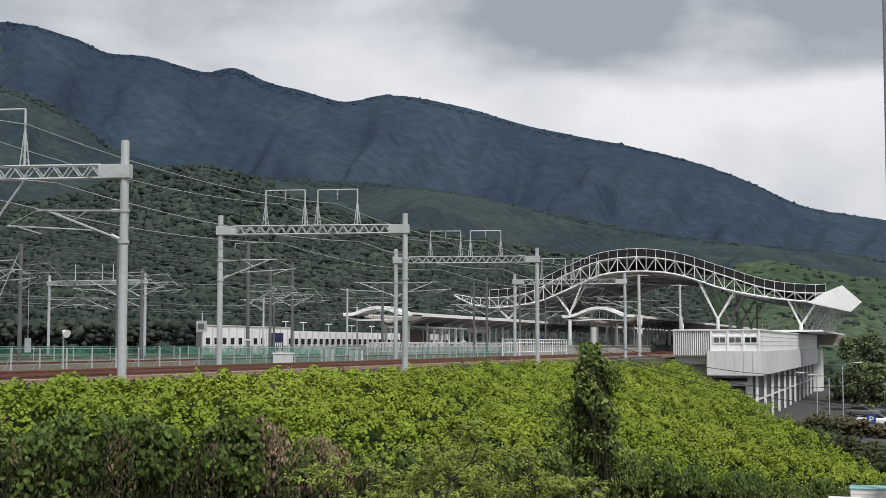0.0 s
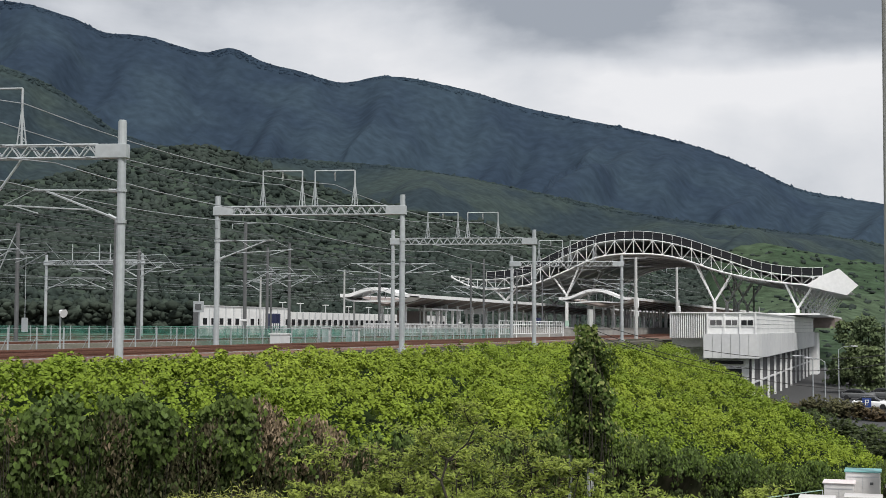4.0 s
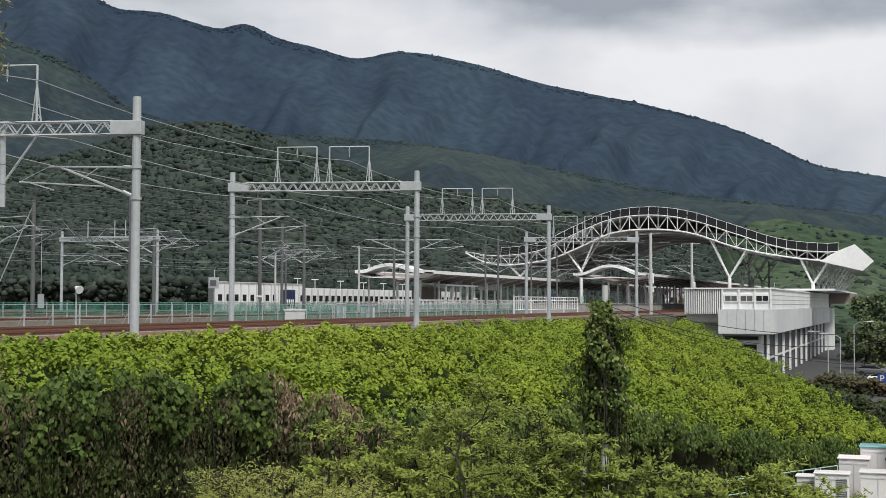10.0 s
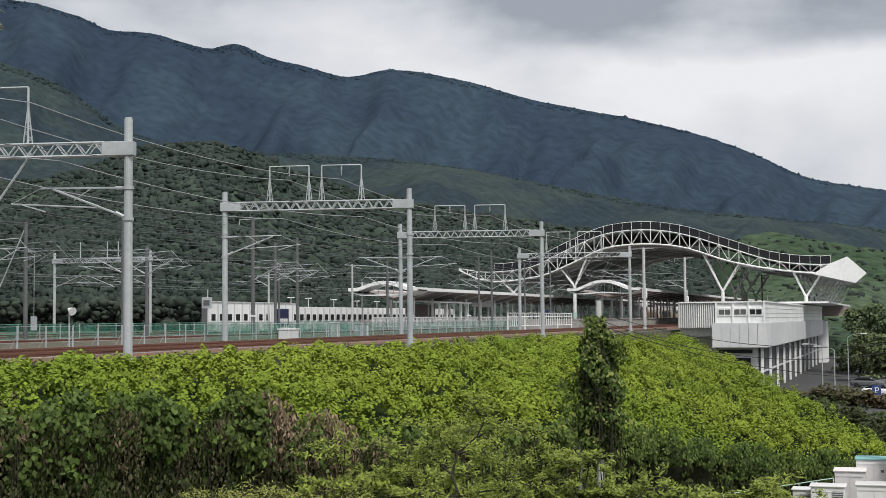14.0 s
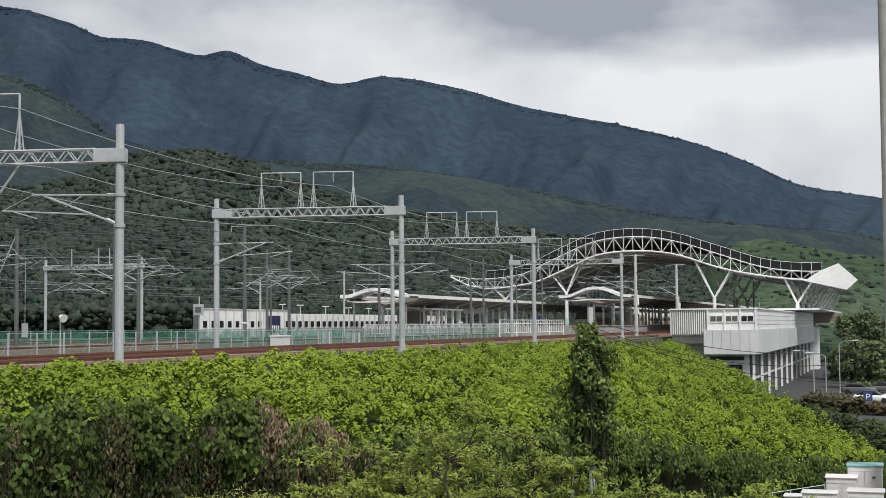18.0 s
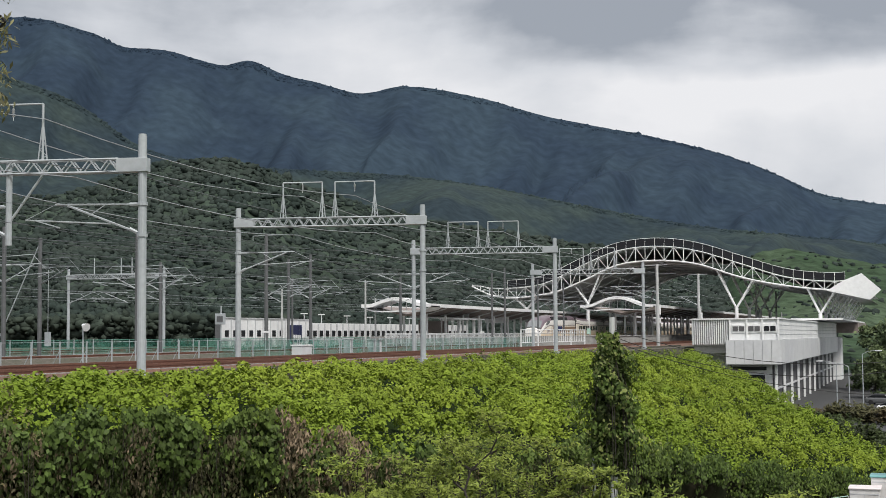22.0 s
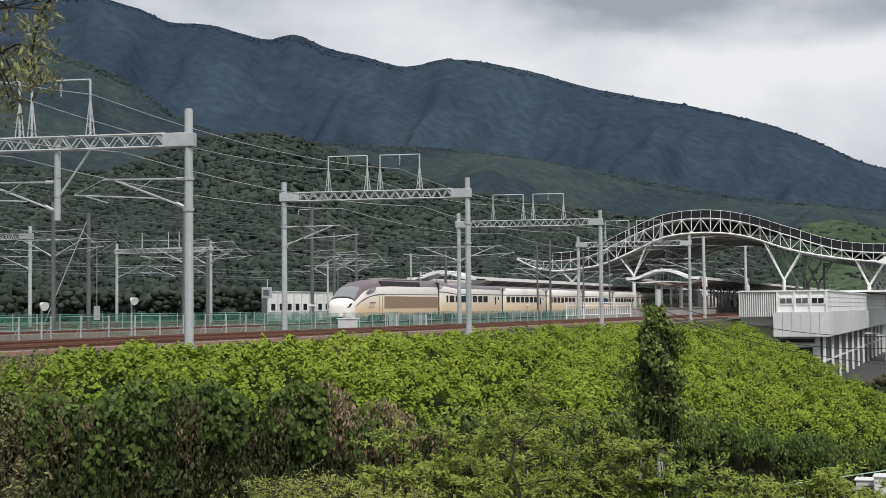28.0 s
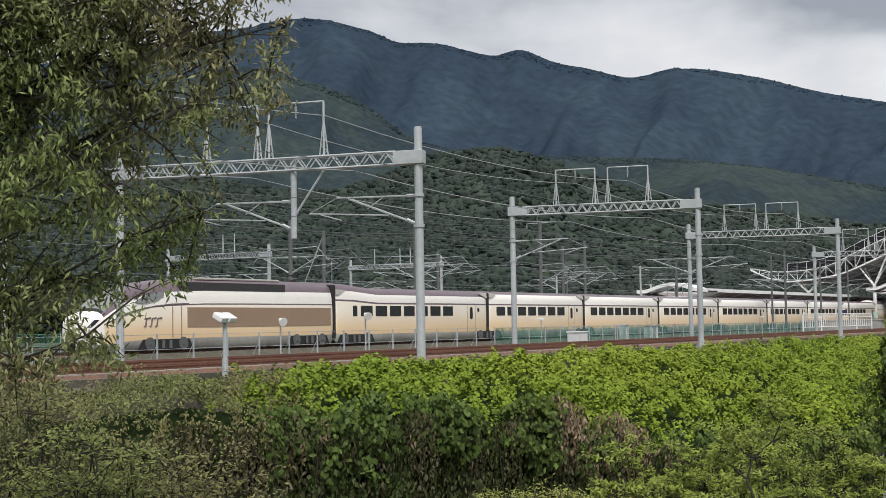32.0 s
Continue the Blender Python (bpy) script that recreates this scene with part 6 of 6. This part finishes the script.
# these bushes reuse the vine colour that has shade in it
for i, (x, y, z1) in enumerate(((-8.0, 126, -5.91), (-6.6, 121, -5.94), (-5.3, 115, -5.84), (-4.1, 109, -5.71), (-3.0, 104, -5.66), (-1.9, 98, -5.47), (-0.9, 93, -5.29), (-0.2, 88, -5.13))):
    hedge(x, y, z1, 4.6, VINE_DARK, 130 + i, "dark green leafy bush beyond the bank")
for i, (x, y, z1) in enumerate(((-14.6, 160, -7.0), (-13.2, 157, -6.9), (-11.6, 154, -6.85), (-9.7, 152, -6.89), (-8.2, 151, -6.41), (-6.7, 150, -6.21), (-5.1, 148, -6.32), (-3.5, 146, -6.53), (-1.8, 144, -7.01))):
    hedge(x, y, z1, 4.8, RUSSET_LEAF, 140 + i, "russet bush beside the street")


def parked_car(x, y, turn, paint, label):
    t = thing("parked_car", label, "car", "parked cars", pose(x, y, -8.05, 0, 0, turn))
    b = B()
    secs = [(-2.1, 0.72, 0.35, 0.75), (-1.9, 0.82, 0.25, 0.88), (-0.9, 0.86, 0.22, 0.95), (1.5, 0.86, 0.22, 0.98), (2.0, 0.82, 0.25, 0.95), (2.15, 0.74, 0.35, 0.8)]
    loft(b, secs, [0] * 12)
    part("body", b, paint, t)
    b = B()
    loft(b, [(-0.95, 0.7, 0.85, 0.95), (-0.3, 0.68, 0.85, 1.42), (1.0, 0.68, 0.85, 1.45), (1.8, 0.7, 0.85, 0.98)], [0] * 12)
    part("cabin", b, GLASS_DARK, t)
    for wx in (-0.78, 0.78):
        for wy in (-1.3, 1.35):
            b = B()
            bar(b, (wx - 0.1, wy, 0.32), (wx + 0.1, wy, 0.32), 0.32, 14)
            part("wheel", b, RUBBER, t)
    return t


for x, y, p, label in ((-2.6, 166, WHITE, "white parked car"), (0.6, 168, OFF_WHITE, "silver parked car"), (-4.6, 186, DARK_STEEL, "dark grey parked car"), (3.2, 166, WHITE, "white parked car"), (-1.2, 190, DARK_STEEL, "dark grey parked car")):
    parked_car(x, y, 80, p, label + " on the asphalt beside the station")

sign = thing("parking_sign", "blue parking sign on a post", "sign")
b = B()
bar(b, (-2.9, 150, -8.1), (-2.9, 150, -6.1), 0.05, 8)
part("post", b, STEEL, sign)
b = B()
box(b, -3.35, -2.45, 149.88, 149.94, -7.0, -6.05)
part("panel", b, BLUE_SIGN, sign)
letter = bpy.data.curves.new("letter", "FONT")
letter.body, letter.size, letter.extrude, letter.align_x = "P", 0.95, 0.01, "CENTER"
letter.materials.append(WHITE)
lo = new("letter", letter)
lo.matrix_basis = pose(-2.9, 149.86, -6.87, 90, 0, 0)
lo.parent = sign


def street_lamp(x, y, h, d):
    t = thing("street_lamp", "grey street lamp with a curved arm", "street lamp", "street lamps beside the station")
    b = B()
    bar(b, (x, y, -8.1), (x, y, h), 0.07, 8, 0.045)
    path_bar(b, [(x, y, h), (x + 0.6 * d, y, h + 0.35), (x + 1.6 * d, y, h + 0.45)], 0.03, 6)
    part("pole", b, STEEL, t)
    b = B()
    box(b, min(x + 1.4 * d, x + 2.2 * d), max(x + 1.4 * d, x + 2.2 * d), y - 0.15, y + 0.15, h + 0.36, h + 0.48, bevel=0.03)
    part("lamp_head", b, OFF_WHITE, t)


street_lamp(-8.8, 160, -2.4, -1)
street_lamp(-7.4, 158, -2.6, -1)
street_lamp(-6.4, 170, -1.4, 1)

# cables from the overgrown post to the street pole
for k, (za, zb, sag) in enumerate(((1.3, 0.35, 0.5), (1.1, 0.1, 0.65), (0.95, -0.75, 0.4))):
    cab = thing("cable", "black cable strung across the bank", "cable", "cables")
    b = B()
    path_bar(b, [(-8.55 + 8.33 * s / 16, 40.2 + 3.8 * s / 16, za + (zb - za) * s / 16 - sag * 4 * (s / 16) * (1 - s / 16)) for s in range(17)], 0.01, 5)
    part("strand", b, RUBBER, cab)

# platform railing, cabinet, loudspeaker, signal
for ya, yb in ((146.2, 160.6), (161.6, 176.8)):
    rail_t = thing("platform_railing", "white open steel railing before the platform end", "railing", "railings before the platform")
    b = B()
    box(b, -0.025, 0.025, -0.03, 0.03, 0.3, 1.7)
    mbal = mesh_of(b, "baluster", WHITE)
    b = B()
    box(b, -0.06, 0.06, -0.06, 0.06, -0.42, 1.78)
    mpost = mesh_of(b, "post", WHITE)
    k = int((yb - ya) / 0.9)
    for i in range(1, k):
        piece("baluster", mbal, rail_t, pose(-41.2, ya + (yb - ya) * i / k, 0))
    for y in (ya, (ya + yb) / 2, yb):
        piece("post", mpost, rail_t, pose(-41.2, y, 0))
    for z in (0.3, 1.35, 1.75):
        b = B()
        bar(b, (-41.2, ya, z), (-41.2, yb, z), 0.05, 6)
        part("rail", b, WHITE, rail_t)

cabinet = thing("trackside_cabinet", "pale grey trackside equipment cabinet", "cabinet")
b = B()
box(b, -42.0, -41.2, 89.3, 91.0, -0.42, 0.5, bevel=0.02)
part("casing", b, OFF_WHITE, cabinet)
b = B()
box(b, -42.05, -41.15, 89.25, 91.05, 0.5, 0.58)
part("lid", b, WHITE, cabinet)


for x, y, w, h in ((-42.6, 101.0, 0.5, 0.95), (-42.6, 106.0, 0.45, 0.8), (-42.6, 107.2, 0.45, 0.8)):
    rc = thing("relay_cabinet", "tall pale grey relay cabinet beside the yard fence", "cabinet", "relay cabinets beside the fence")
    b = B()
    box(b, x - 0.3, x + 0.3, y - w / 2, y + w / 2, -0.42, h, bevel=0.03)
    part("casing", b, GREY_PANEL, rc)
    b = B()
    box(b, x + 0.3, x + 0.32, y - w / 2 + 0.06, y + w / 2 - 0.06, -0.2, h - 0.15)
    part("door", b, OFF_WHITE, rc)
    b = B()
    box(b, x - 0.36, x + 0.36, y - w / 2 - 0.05, y + w / 2 + 0.05, h, h + 0.06)
    part("roof", b, GREY_PANEL, rc)


def flood(x, y, h, label):
    t = thing("yard_lamp", label, "lamp", "lamps of the yard")
    b = B()
    bar(b, (x, y, -0.42), (x, y, h), 0.05, 8)
    part("post", b, STEEL, t)
    b = B()
    bar(b, (x + 0.05, y - 0.1, h + 0.02), (x + 0.4, y - 0.25, h - 0.12), 0.1, 10, 0.26)
    part("lamp_bowl", b, WHITE, t)


flood(-47.0, 71.0, 1.9, "round white lamp on a thin post in the yard")
flood(-47.0, 62.4, 1.6, "small white lamp on a thin post in the yard")
sig = thing("signal_box", "grey signal board on a post", "signal")
b = B()
bar(b, (-60.0, 112.6, -0.42), (-60.0, 112.6, 4.0), 0.06, 8)
part("post", b, STEEL, sig)
b = B()
box(b, -60.5, -59.5, 112.4, 112.55, 2.3, 3.3, bevel=0.02)
part("board", b, STEEL, sig)
b = B()
box(b, -60.3, -59.7, 112.36, 112.42, 2.55, 3.05)
part("face", b, DARK_STEEL, sig)
for y in (88.0, 121.0, 139.0):
    yl = thing("post_lamp", "small white lamp on a thin trackside post", "lamp", "trackside post lamps")
    b = B()
    bar(b, (-43.4, y, -0.42), (-43.4, y, 1.45), 0.035, 6)
    part("post", b, STEEL, yl)
    b = B()
    box(b, -43.6, -43.2, y - 0.16, y + 0.16, 1.42, 1.55, bevel=0.02)
    part("lamp_head", b, WHITE, yl)


for x, y, paint, w, h0, h1, label in ((-45.6, 181.0, NAVY, 0.7, 1.6, 2.3, "dark blue platform notice board"), (-62.0, 186.0, WHITE, 4.0, 3.2, 4.1, "white hanging platform sign"), (-62.0, 205.0, WHITE, 3.0, 3.0, 4.0, "white hanging platform sign"), (-41.2, 179.0, PALE_GREEN, 0.5, 1.2, 1.95, "pale green platform notice board"), (-44.0, 270.0, WHITE, 1.6, 1.2, 2.2, "white platform notice board"), (-46.5, 250.0, OFF_WHITE, 1.4, 2.6, 3.4, "pale grey platform sign")):
    nb = thing("platform_board", label, "sign", "platform boards")
    b = B()
    box(b, x - w / 2, x + w / 2, y, y + 0.12, h0, h1, bevel=0.02)
    part("board", b, paint, nb)
    for s in (-1, 1):
        b = B()
        bar(b, (x + s * w * 0.42, y + 0.06, 1.0), (x + s * w * 0.42, y + 0.06, h0), 0.05, 6)
        part("leg", b, STEEL, nb)
shelter = thing("platform_shelter", "open white lean-to shelter on the platform", "shelter")
b = B()
box(b, -64.0, -63.8, 176.2, 188.0, 1.02, 3.2)
part("back_wall", b, BROWN_SOFFIT, shelter)
b = B()
v = [b.verts.new(p) for p in ((-64.4, 175.0, 3.65), (-58.6, 175.0, 3.3), (-58.6, 189, 3.3), (-64.4, 189, 3.65))]
u = [b.verts.new(p.co + Vector((0, 0, 0.2))) for p in v]
b.faces.new(v[::-1])
b.faces.new(u)
for k in range(4):
    b.faces.new((v[k], v[(k + 1) % 4], u[(k + 1) % 4], u[k]))
part("lean_to_roof", b, WHITE, shelter)
for i in range(5):
    b = B()
    box(b, -59.1, -58.9, 175.6 + 3.2 * i, 175.85 + 3.2 * i, 1.02, 3.32)
    part("post", b, WHITE, shelter)
# equipment boxes on the masts beside the station
for x, y, z0, z1 in ((-29.4, 164.85, 3.45, 4.65), (-29.4, 164.85, 2.4, 3.05), (-29.0, 195.85, 3.2, 4.1), (-28.2, 261.85, 3.4, 4.6)):
    eb = thing("equipment_box", "white equipment box fixed to a mast", "equipment box", "equipment boxes on the masts")
    b = B()
    box(b, x - 0.28, x + 0.28, y - 0.4, y + 0.08, z0, z1, bevel=0.03)
    part("casing", b, WHITE, eb)
    b = B()
    box(b, x - 0.2, x + 0.2, y - 0.42, y - 0.39, z0 + 0.1, z1 - 0.1)
    part("door", b, OFF_WHITE, eb)
# concrete plinth and cable trough between fence and tracks
b = B()
box(b, -42.35, -42.08, 58, 178, -0.42, -0.2)
tagged(part("fence_plinth", b, CONCRETE), "pale concrete plinth under the yard fence", "plinth", kind="structure")


def motions():
    # the train's nose along the track, second by second
    walk(train, [(t, pose(-54.5, NOSE_A + NOSE_B * t + NOSE_C * t * t, -0.02)) for t in (0, 4, 8, 12, 15, 17, 19, 21, 23, 25, 27, 28, 29, 30, 31, 32)])


motions()
